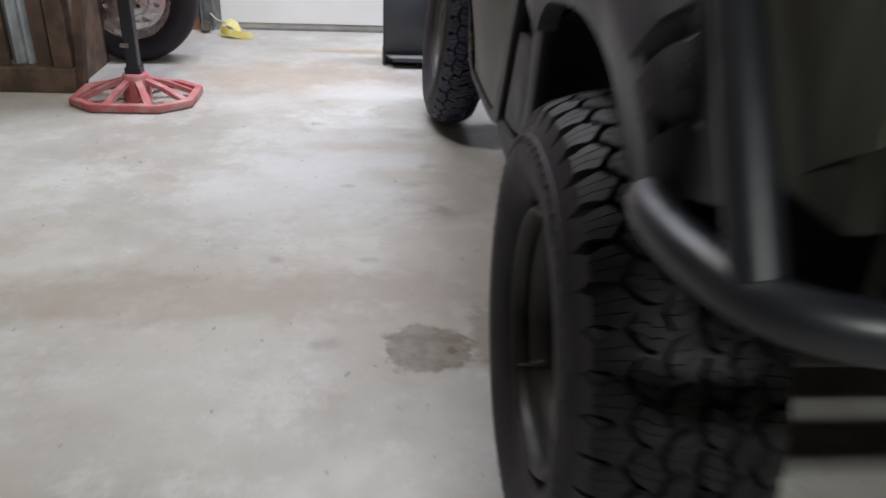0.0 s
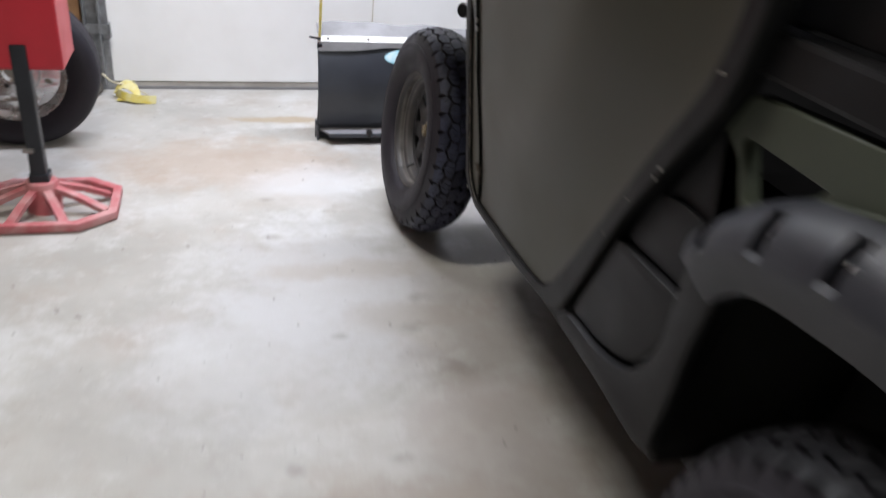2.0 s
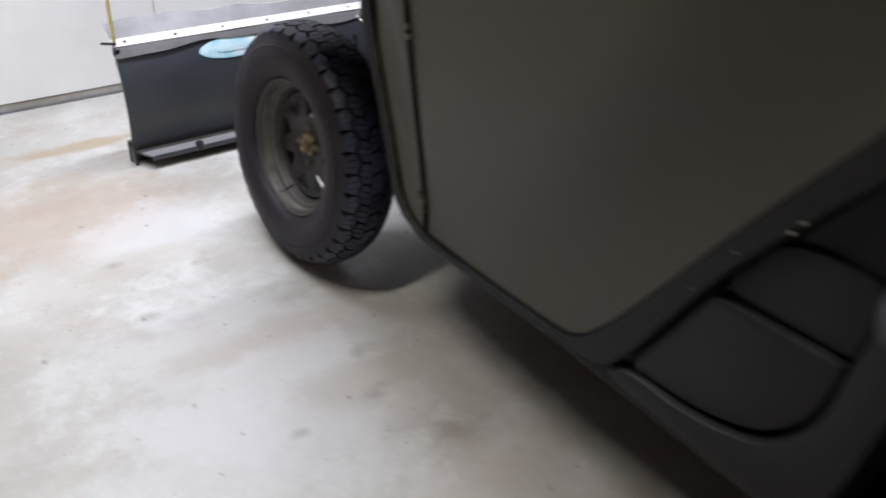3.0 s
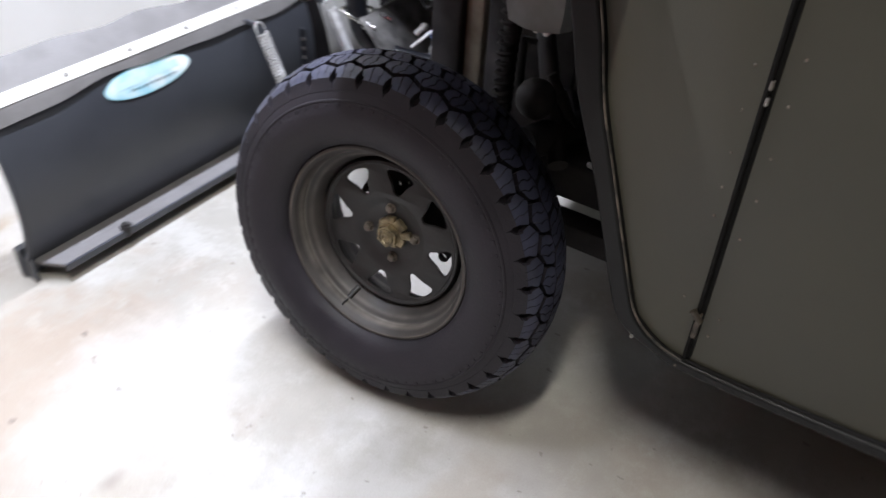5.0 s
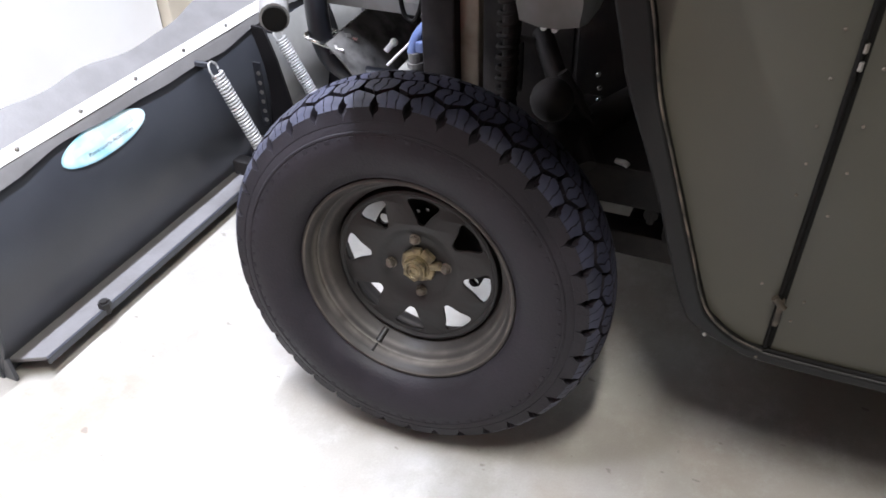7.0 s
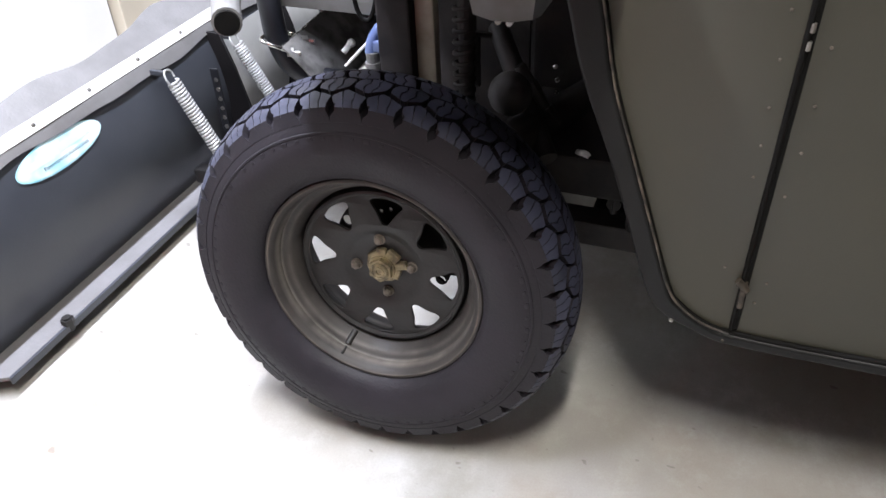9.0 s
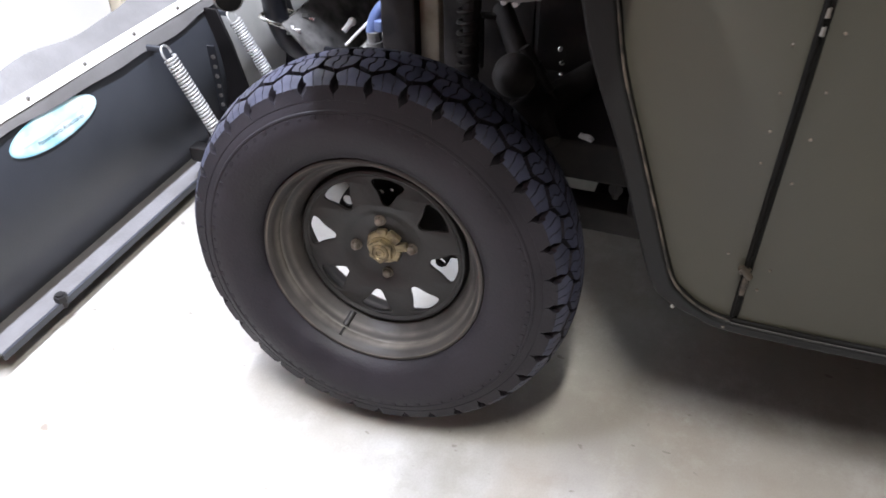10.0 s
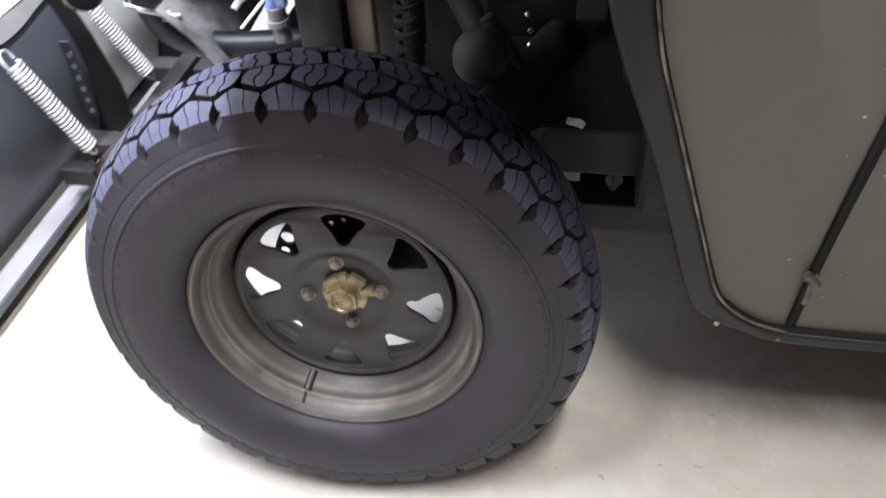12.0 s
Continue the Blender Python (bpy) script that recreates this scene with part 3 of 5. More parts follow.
def tread_rows(rubber, open_tread):
    """The rows of blocks across the tyre, each with its shift round it."""
    if open_tread:
        return [
            (shoulder_block(-1, rubber, True), 0.0),
            (crown_block(-0.0400, -0.0265, -0.0075, 0.0045, [-1, -0.30, 0.36, 1], 0.400, 0.16, rubber, 0.035), 0.5),
            (crown_block(-0.0185, -0.0055, -0.0045, 0.0040, [-1, -0.34, 0.30, 1], 0.390, -0.20, rubber, 0.035), 0.03),
            (crown_block(0.0055, 0.0185, -0.0040, 0.0045, [-1, -0.30, 0.36, 1], 0.390, 0.20, rubber, 0.035), 0.52),
            (crown_block(0.0400, 0.0265, 0.0075, -0.0045, [-1, -0.30, 0.36, 1], 0.400, 0.16, rubber, 0.035), 0.15),
            (shoulder_block(1, rubber, True), 0.65),
        ]
    return [
        (shoulder_block(-1, rubber), 0.0),
        (crown_block(-0.0385, -0.0195, -0.0095, 0.0050, [-1, -0.34, 0.30, 1], 0.455, 0.10, rubber, 0.045), 0.5),
        (crown_block(-0.0130, 0.0130, -0.0045, 0.0045, [-1, -0.35, 0.3, 1], 0.440, -0.20, rubber, 0.045), 0.02),
        (crown_block(0.0385, 0.0195, 0.0095, -0.0050, [-1, -0.34, 0.30, 1], 0.455, 0.10, rubber, 0.045), 0.15),
        (shoulder_block(1, rubber), 0.65),
    ]


TREADS = {False: tread_rows(M_TREAD_LIT, False), True: tread_rows(M_TREAD_SHADED, True)}
COUNT = {False: BLOCKS, True: 45}
for me, _ in TREADS[True]:
    for v in me.vertices:
        r, a = math.hypot(v.co.y, v.co.z), math.atan2(v.co.z, v.co.y) * BLOCKS / COUNT[True]
        v.co.y, v.co.z = r * math.cos(a), r * math.sin(a)


def carcass():
    prof = [(-0.040, 0.178), (-0.054, 0.1822), (-0.0655, 0.1865), (-0.0755, 0.2010), (-0.0835, 0.2230), (-0.0855, 0.2400), (-0.0838, 0.2520), (-0.0812, 0.2598), (-0.0822, 0.2610), (-0.0816, 0.2634), (-0.0792, 0.2645), (-0.0780, 0.2680), (-0.0757, 0.2735), (-0.0728, 0.2790), (-0.0700, 0.2835)]
    prof += [(-0.0660, 0.2850), (-0.0600, 0.2870), (-0.0545, 0.2910), (-0.048, 0.2960), (-0.036, 0.3000), (-0.020, 0.3040), (0.0, 0.3055)]
    prof = prof + [(2 * MID - x, r) for x, r in prof[-2::-1]]
    pads = []
    for k in range(BLOCKS * 2):
        b = box(-0.0826, 0, 0.2545, 0.0024, 0.0095 if k % 2 else 0.0060, 0.0085 if k % 2 else 0.0055, 0.0012)
        b.transform(Matrix.Rotation(k * STEP / 2, 4, "X"))
        pads.append(b)
    return merged(lathe(prof, 128), *pads)


def window_loop(a, r0=0.081, r1=0.1255, wide=0.0305):
    """A rounded triangular hole in a wheel disc at the angle a."""
    c, s = math.cos(a), math.sin(a)
    pts = []
    for r, t in ((r0, 0.0), (r0 + 0.003, 0.0065), (r0 + 0.020, 0.0155), (r1 - 0.011, wide * 0.84), (r1 - 0.003, wide * 0.76), (r1 + 0.002, 0.0), (r1 - 0.003, -wide * 0.76), (r1 - 0.011, -wide * 0.84), (r0 + 0.020, -0.0155), (r0 + 0.003, -0.0065)):
        pts.append(Vector((r * c - t * s, r * s + t * c, 0)))
    return rounded(pts, 3)


def circle(r, n=64, cx=0, cy=0):
    return [(cx + r * math.cos(2 * math.pi * k / n), cy + r * math.sin(2 * math.pi * k / n)) for k in range(n)]


WHEEL_MESH = {}
DISHED = ("wheel_disc", "hub_plate", "hub", "lug_nut", "axle")


def wheel(at, spin, camber, steer, detailed, mirror=False, dish=0.0, wide=1.0):
    w = new("wheel")
    w.parent = utv
    w.matrix_local = ORIGIN @ pose(*at, 0, 0, 180 if mirror else 0) @ pose(0, 0, 0, 0, camber, steer) @ pose(0, 0, 0, spin, 0, 0)

    grow = 1.05 if wide > 1 else 1.0
    stretch = Matrix.Translation((-0.069 * (1 - wide) + (0.010 if wide > 1 else 0.0), 0, 0)) @ Matrix.Diagonal((wide, grow, grow, 1))

    def put(key, make, mat, parent=None, label="", smooth=True, m=None, name=None):
        parent = parent or w
        if key in WHEEL_MESH:
            ob = new(name or key, WHEEL_MESH[key])
            ob.parent = parent
            if label:
                tagged(ob, label)
        else:
            ob = part(name or key, make(), mat, parent, label, smooth)
            WHEEL_MESH[key] = ob.data
        if key == "tyre":
            ob.matrix_local = stretch
        elif m is not None or key in DISHED:
            ob.matrix_local = Matrix.Translation((dish if key in DISHED else 0, 0, 0)) @ (m or Matrix())
        return ob

    put("tyre", carcass, M_RUBBER, label="black rubber all-terrain tyre with dusty sidewall")
    prof = [(0.020, 0.1425), (0.008, 0.1425), (-0.004, 0.1450), (-0.013, 0.1490), (-0.0215, 0.1545), (-0.0280, 0.1600), (-0.0305, 0.1645), (-0.0330, 0.1660), (-0.0360, 0.1655), (-0.0420, 0.1662), (-0.0500, 0.1692), (-0.0550, 0.1720), (-0.0585, 0.1762), (-0.0580, 0.1808), (-0.051, 0.1845), (-0.036, 0.185), (-0.020, 0.180), (0.02, 0.174), (0.070, 0.178), (0.082, 0.186), (0.088, 0.186), (0.088, 0.178), (0.074, 0.172), (0.045, 0.163)]
    if dish:
        # The rear rim's shade is put in by using the darker disc steel.
        put("rear_rim", lambda: lathe(prof, 128, closed=True), M_RIM, label="steel rim barrel darkened for its shade", name="rim")
    else:
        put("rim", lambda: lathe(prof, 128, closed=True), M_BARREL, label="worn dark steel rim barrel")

    def boss():
        return lathe([(-0.0054, 0.0785), (-0.0050, 0.0740), (-0.0020, 0.0660), (0.0015, 0.0600), (0.0035, 0.0540), (0.0045, 0.0400), (0.0050, 0.026), (0.0095, 0.026), (0.0085, 0.060), (0.0000, 0.0785)], 64, closed=True)

    def disc():
        face = plate([circle(0.132, 96)] + [window_loop(2 * math.pi * k / 8 + radians(6)) for k in range(8)] + [circle(0.0775, 64)], 0.0025, 0.0008, Matrix.Translation((-0.003, 0, 0)) @ SIDE)
        ridge = lathe([(0.000, 0.129), (-0.0065, 0.1305), (-0.0095, 0.1345), (-0.0085, 0.1385), (-0.003, 0.1408), (0.004, 0.1418), (0.012, 0.1428), (0.018, 0.1428), (0.016, 0.139), (0.006, 0.136)], 128, closed=True)
        return merged(face, ridge)

    put("wheel_disc", disc, M_RIM, label="black steel wheel disc with eight windows")
    put("hub_plate", boss, M_RIM)

    def hub():
        flange = lathe([(0.012, 0.0), (0.012, 0.030), (0.003, 0.030), (0.001, 0.028), (0.001, 0.0)], 32)
        arms = []
        for a, d, w in ((88, 0.035, 0.0085), (58, 0.031, 0.0110), (128, 0.037, 0.0115), (166, 0.043, 0.0070), (200, 0.031, 0.0100)):
            arms.append(box(-0.001, d / 2, 0, 0.010, d, w * 2, 0.0030, Matrix.Rotation(radians(a), 4, "X")))
        washer = lathe([(-0.004, 0.0), (-0.004, 0.0235), (-0.0075, 0.0225), (-0.0075, 0.0)], 28)
        nut = rod((-0.0160, 0, 0), (-0.006, 0, 0), 0.0208, 6)
        cap = lathe([(-0.0155, 0.0155), (-0.0185, 0.0145), (-0.0195, 0.0120), (-0.0180, 0.0110), (-0.0180, 0.0088), (-0.0195, 0.0082), (-0.0195, 0.0052), (-0.0175, 0.0046), (-0.0175, 0.0)], 24)
        return merged(flange, *arms, washer, nut, cap)

    put("hub", hub, M_HUB, label="brassy hub flange and axle nut", smooth=False)
    for k in range(4):
        a = radians(-6.5 + 90 * k)
        put("lug_nut", lambda: merged(rod((-0.0045, 0, 0), (0.006, 0, 0), 0.0078, 6), ball((-0.0045, 0, 0), 0.0062, 0.5), rod((0.002, 0, 0), (0.0055, 0, 0), 0.0098, 16)), M_NUT, smooth=False, m=Matrix.Translation((0, 0.0485 * math.cos(a), 0.0485 * math.sin(a))))
    put("weld_seam", lambda: merged(rod((-0.0080, 0, -0.1470), (-0.0300, 0, -0.1628), 0.0058, 10), rod((-0.0335, 0, -0.1660), (-0.0500, 0, -0.1690), 0.0026, 8)), M_RIM, smooth=True, m=Matrix.Rotation(radians(22), 4, "X"))
    if detailed and not dish:
        sector = [(r * math.cos(radians(t)), r * math.sin(radians(t))) for r, ts in ((0.105, range(6, 66, 6)), (0.138, range(66, 198, 6)), (0.102, range(198, 214, 6)), (0.045, range(210, 4, -6))) for t in ts]
        put("brake_caliper", lambda: merged(plate([sector, circle(0.0095, 20, 0.083, 0.043), circle(0.0062, 16, 0.0888, 0.0225), circle(0.0095, 18, -0.080, -0.044), circle(0.0040, 12, 0.022, 0.070), circle(0.0036, 12, 0.005, 0.076)], 0.003, 0.001, Matrix.Translation((0.055, 0, 0)) @ SIDE), rod((0.030, -0.06, 0.10), (0.042, -0.06, 0.10), 0.006, 10), rod((0.030, 0.0, 0.115), (0.042, 0.0, 0.115), 0.006, 10)), M_DARK, label="grimy black brake caliper", smooth=False)
    put("axle", lambda: merged(rod((0.012, 0, 0), (0.30, 0, 0), 0.026, 16), rod((0.06, 0, 0), (0.10, 0, 0), 0.050, 24)), M_DARK)
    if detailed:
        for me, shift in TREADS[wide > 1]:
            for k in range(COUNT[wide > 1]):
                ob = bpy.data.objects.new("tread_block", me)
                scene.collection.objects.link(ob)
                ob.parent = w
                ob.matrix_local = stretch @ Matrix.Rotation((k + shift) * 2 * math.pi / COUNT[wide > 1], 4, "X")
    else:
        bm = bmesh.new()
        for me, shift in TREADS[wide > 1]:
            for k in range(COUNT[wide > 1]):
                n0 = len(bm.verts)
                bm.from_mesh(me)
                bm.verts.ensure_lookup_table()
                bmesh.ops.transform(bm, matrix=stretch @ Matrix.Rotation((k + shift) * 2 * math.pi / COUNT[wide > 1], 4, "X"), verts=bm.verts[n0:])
        tread = tagged(part("tread", bm, M_TREAD_LIT, w), kind="stuff")
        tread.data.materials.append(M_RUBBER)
    return w


wheel((0.0, FRONT_Y, 0.33), 0, 6, 2.6, True)
wheel((0.0, REAR_Y, 0.336), 20, 0, 0, True, dish=0.05, wide=1.45)
wheel((1.32, FRONT_Y, 0.33), 35, 6, -2.6, False, True)
wheel((1.32, REAR_Y, 0.336), 70, 0, 0, False, True, 0.05, 1.45)

# Door: outline of its black frame and of the olive panel, in (y, z).
FRAME_OUT = [(2.215, 1.40), (2.200, 1.08), (2.155, 0.90), (2.123, 0.783), (2.100, 0.695), (2.050, 0.568), (1.992, 0.395), (1.963, 0.353), (1.915, 0.331), (1.864, 0.318), (1.708, 0.320), (1.560, 0.324), (1.440, 0.334), (1.365, 0.345), (1.315, 0.369), (1.262, 0.450), (1.153, 0.655), (1.040, 0.815), (0.975, 0.905), (0.945, 0.995), (0.930, 1.10), (0.925, 1.40)]
PANEL = [(2.150, 1.36), (2.135, 1.08), (2.112, 0.90), (2.082, 0.788), (2.061, 0.690), (2.013, 0.549), (1.962, 0.402), (1.940, 0.370), (1.905, 0.346), (1.862, 0.337), (1.708, 0.338), (1.560, 0.345), (1.460, 0.353), (1.405, 0.367), (1.350, 0.418), (1.265, 0.542), (1.155, 0.716), (1.078, 0.830), (1.025, 0.910), (0.993, 0.990), (0.978, 1.10), (0.973, 1.36)]


def smooth_corners(pts, n=4):
    return rounded([Vector((*p, 0)) for p in pts], n)


out_loop, in_loop = smooth_corners(FRAME_OUT), smooth_corners(PANEL)
door = vpart("door", side_plate([out_loop, in_loop], 0.018, 0.022, 0.005), M_DOORTRIM, None, "black metal door frame with rounded lower corners")
SEAM = 1.864


def edges_at(z):
    """The rear and front edge of the panel at the height z."""
    ys = []
    for a, b in zip(in_loop, in_loop[1:] + in_loop[:1]):
        if (a[1] - z) * (b[1] - z) <= 0 and a[1] != b[1]:
            ys.append(a[0] + (b[0] - a[0]) * (z - a[1]) / (b[1] - a[1]))
    return (min(ys), max(ys)) if ys else None


def skin_x(y, z):
    """The door skin swells outwards with height, away from its edges."""
    lo, hi = edges_at(min(max(z, 0.3375), 1.355))
    return 0.006 - min(0.085, max(0.0, 0.122 * (z - 0.345))) * ease((hi - y) / 0.20) * ease((y - lo) / 0.34)


def skin(front):
    rows = []
    for k in range(61):
        z = 0.3378 + (1.355 - 0.3378) * (k / 60) ** 1.6
        lo, hi = edges_at(z)
        y0, y1 = (max(lo, SEAM + 0.005), hi) if front else (lo, min(hi, SEAM - 0.005))
        if y1 - y0 < 0.004:
            continue
        rows.append([(skin_x(y0 + (y1 - y0) * i / 28, z), y0 + (y1 - y0) * i / 28, z) for i in range(29)])
    return thicken(loft(rows), 0.004)


vpart("front_panel", skin(True), M_OLIVE, door, "olive drab painted sheet panel", True)
vpart("door_panel", skin(False), M_OLIVE, door, "flat olive drab painted door skin", True)
vpart("weather_strip", tube([(0.004, p[0], p[1]) for p in in_loop], 0.0048, 2, True), M_BLACK, door, "black rubber edge bead")
ZS = [0.345 + 0.05 * k for k in range(21)]
vpart("hinge_strip", merged(loft([[(skin_x(SEAM, z) + 0.003, SEAM - 0.0062, z), (skin_x(SEAM, z) - 0.002, SEAM - 0.0052, z), (skin_x(SEAM, z) - 0.002, SEAM + 0.0052, z), (skin_x(SEAM, z) + 0.003, SEAM + 0.0062, z)] for z in ZS]), tube([(skin_x(SEAM, z) - 0.004, SEAM + 0.003, z) for z in ZS], 0.0035, 2)), M_BLACK, door, "black hinge strip along the seam")
vpart("latch", merged(box(skin_x(SEAM, 0.41) - 0.007, SEAM, 0.410, 0.008, 0.008, 0.036, 0.003), rod((skin_x(SEAM, 0.43) - 0.012, SEAM - 0.004, 0.428), (skin_x(SEAM, 0.43) - 0.012, SEAM + 0.010, 0.443), 0.005, 10), box(skin_x(SEAM, 0.43) - 0.006, SEAM + 0.004, 0.434, 0.008, 0.015, 0.009, 0.002)), M_LATCH, door, "tarnished metal latch at the foot of the seam")
for z in (0.805, 0.785):
    vpart("hinge_pin", rod((skin_x(SEAM, z) - 0.006, SEAM, z - 0.005), (skin_x(SEAM, z) - 0.006, SEAM, z + 0.005), 0.0026, 10), M_STEEL, door)
for y, z in ((1.893, 0.452), (1.838, 0.44), (1.846, 0.40), (1.885, 0.606), (1.846, 0.587), (1.885, 0.653), (1.842, 0.652), (1.886, 0.705), (1.842, 0.714), (1.887, 0.764), (1.842, 0.783), (1.887, 0.82), (1.84, 0.84)):
    vpart("rivet", ball((skin_x(y, z) - 0.0006, y, z), 0.0021, 0.6, 1, 1, 8), M_NUT, door)
for y, z in ((1.948, 0.345), (0.99, 0.948), (1.075, 0.775), (1.085, 0.755)):
    vpart("frame_screw", ball((-0.0045, y, z), 0.0036, 0.7, 1, 1, 10), M_STEEL, door)
for y, z in ((1.20, 0.60), (1.15, 0.69), (1.875, 0.327)):
    vpart("frame_rivet", ball((-0.0042, y, z), 0.0024, 0.6, 1, 1, 8), M_NUT, door)
vpart("frame_edge_wear", tube([(-0.0012, y - 0.001, z) for y, z in ((2.112, 0.90), (2.082, 0.788), (2.061, 0.690), (2.037, 0.620), (2.013, 0.549), (1.985, 0.468), (1.962, 0.402), (1.940, 0.370), (1.905, 0.347), (1.87, 0.338))], 0.0018, 2, smooth=4), M_WORN, door, "worn pale edge of the door skin")

# Cab tub and belly behind the door.
vpart("cab_tub", merged(quad_slab(0.045, 1.28, 1.06, 1.97, 0.345, 0.60, 0.02), quad_slab(0.045, 1.28, 1.06, 2.06, 0.60, 1.40, 0.02)), M_BOX, None, "dark cab interior shell")
# The two lower slabs are unseen, added to darken the floor beneath.
vpart("belly_pan", merged(quad_slab(0.030, 1.29, 0.95, 1.85, 0.287, 0.342, 0.015), quad_slab(0.13, 1.19, 0.70, 1.84, 0.230, 0.288, 0.015), quad_slab(0.075, 1.24, 1.80, 1.915, 0.262, 0.300, 0.010)), M_BOX, None, "black belly pan with unseen shading slabs")
# Hidden plate, added to throw a shadow on the floor behind the wheel.
vpart("shade_plate", quad_slab(0.205, 1.11, 1.92, 2.115, 0.292, 0.338, 0.006), M_BOX, None, "black hidden plate that shades the floor")

# Rocker panel behind the door, with its ledge and flange.
ROCKER = [(1.300, 0.372), (1.155, 0.640), (1.000, 0.870), (0.955, 0.84), (0.885, 0.690), (0.900, 0.52), (0.942, 0.330), (1.10, 0.345)]
rocker = vpart("rocker_panel", side_plate([[Vector((*p, 0)) for p in ROCKER]], 0.040, 0.006, 0.002), M_BOX, None, "black plastic panel before the rear wheel")
BORDER = [(1.300, 0.345), (1.12, 0.338), (0.945, 0.333), (0.925, 0.40), (0.908, 0.49), (0.898, 0.577), (0.874, 0.680), (0.884, 0.708), (0.930, 0.716), (0.950, 0.690), (0.958, 0.650), (0.964, 0.600), (0.967, 0.552), (0.988, 0.489), (1.035, 0.430), (1.090, 0.404), (1.162, 0.388), (1.262, 0.384), (1.296, 0.372)]
vpart("border", side_plate([smooth_corners(BORDER, 4)], 0.012, 0.018, 0.008), M_ROCKER, rocker, "raised rounded border of the panel", True)
vpart("lower_pad", side_plate([smooth_corners([(1.274, 0.396), (1.226, 0.495), (1.176, 0.590), (1.158, 0.603), (1.06, 0.607), (0.985, 0.610), (0.974, 0.600), (0.978, 0.550), (0.998, 0.495), (1.042, 0.440), (1.10, 0.412), (1.165, 0.396), (1.24, 0.390)], 3)], 0.021, 0.014, 0.006), M_ROCKER, rocker, smooth=True)
vpart("upper_pad", side_plate([smooth_corners([(1.158, 0.614), (1.128, 0.680), (1.104, 0.716), (1.060, 0.732), (0.985, 0.730), (0.968, 0.716), (0.964, 0.670), (0.972, 0.624), (0.985, 0.616), (1.06, 0.613)], 3)], 0.030, 0.008, 0.004), M_ROCKER, rocker, smooth=True)
vpart("inner_arch", loft([[(0.02, y, z) for y, z in ((0.93, 0.335), (0.90, 0.50), (0.87, 0.685), (0.70, 0.75), (0.55, 0.765), (0.42, 0.74), (0.32, 0.67))], [(0.34, y, z) for y, z in ((0.93, 0.335), (0.90, 0.50), (0.87, 0.685), (0.70, 0.75), (0.55, 0.765), (0.42, 0.74), (0.32, 0.67))]]), M_BOX, None, "dark inner wheel arch")
vpart("inner_arch_back", quad_slab(0.33, 0.36, 0.41, 0.93, 0.36, 0.9), M_BOX)

# Rear fender flare: inner edge, crease and top edge.
F_IN = [(-0.014, 0.880, 0.668), (-0.015, 0.815, 0.722), (-0.016, 0.70, 0.746), (-0.018, 0.555, 0.756), (-0.018, 0.425, 0.728), (-0.018, 0.335, 0.664), (-0.016, 0.285, 0.640)]
F_MID = [(-0.018, 0.946, 0.698), (-0.024, 0.900, 0.735), (-0.026, 0.845, 0.763), (-0.028, 0.72, 0.797), (-0.030, 0.590, 0.815), (-0.030, 0.449, 0.815), (-0.030, 0.335, 0.773), (-0.030, 0.255, 0.722), (-0.026, 0.220, 0.655)]
F_TOP = [(0.030, 0.966, 0.728), (0.030, 0.905, 0.790), (0.030, 0.825, 0.840), (0.030, 0.73, 0.868), (0.030, 0.575, 0.888), (0.030, 0.37, 0.888), (0.026, 0.245, 0.78), (0.024, 0.190, 0.672)]
NOTCH = (0.922, 0.812, 0.685, 0.560, 0.420, 0.290, 0.238)  # places of the bolt pockets along the vehicle


def even(pts, n=120):
    """A smooth line through the given points, with even steps along its length."""
    line = rounded([Vector(p) for p in pts], 10, False)
    far = [0.0]
    for a, b in zip(line, line[1:]):
        far.append(far[-1] + (b - a).length)
    out, i = [], 0
    for k in range(n + 1):
        d = far[-1] * k / n
        while i < len(line) - 2 and far[i + 1] < d:
            i += 1
        out.append(line[i].lerp(line[i + 1], (d - far[i]) / (far[i + 1] - far[i])))
    return out


def pocket(y):
    """The middle of a bolt pocket: the point of the flare's upper face at that place along the vehicle."""
    lm, lt = even(F_MID), even(F_TOP)
    return min((along(lm, k / 200).lerp(along(lt, k / 200), 0.4) for k in range(201)), key=lambda p: abs(p.y - y))


def flare():
    li, lm, lt = even(F_IN), even(F_MID), even(F_TOP)
    rows = []
    pockets = [pocket(n) for n in NOTCH]
    for k in range(361):
        t = k / 360
        a, b, c = along(li, t), along(lm, t), along(lt, t)
        q = b.lerp(c, 0.4)
        d = max(0.0, 1 - (min(math.hypot(q.y - p.y, q.z - p.z) for p in pockets) / 0.0165) ** 6)
        row = [a + Vector((0.03, 0, 0)), a]
        for f in (0.3, 0.7, 0.96):
            row.append(a.lerp(b, f) - Vector((0.002, 0, 0)))
        for f, w in ((0.05, 0.15), (0.10, 1.0), (0.25, 1.0), (0.45, 1.0), (0.66, 0.9), (0.74, 0.0), (0.88, 0.0), (1.0, 0.0)):
            bulge = Vector((-0.010, 0, 0.010)) * math.sin(math.pi * f)
            row.append(b.lerp(c, f) + bulge + Vector((0.014, 0, -0.013)) * d * w)
        row.append(c + Vector((0.03, 0, 0.0)))
        rows.append(row)
    return loft(rows)


flare_ob = vpart("fender_flare", thicken(flare(), -0.004), M_FLARE_LIT, None, "black textured plastic fender flare with bolt pockets", True)
for n in NOTCH:
    p = pocket(n) + Vector((0.003, 0, -0.003))
    vpart("flare_bolt", merged(ball(p, 0.0075, 0.8, 1, 0.8, 10), rod(p + Vector((0.004, 0, -0.004)), p + Vector((0.001, 0, -0.001)), 0.011, 14)), M_STEEL, flare_ob)

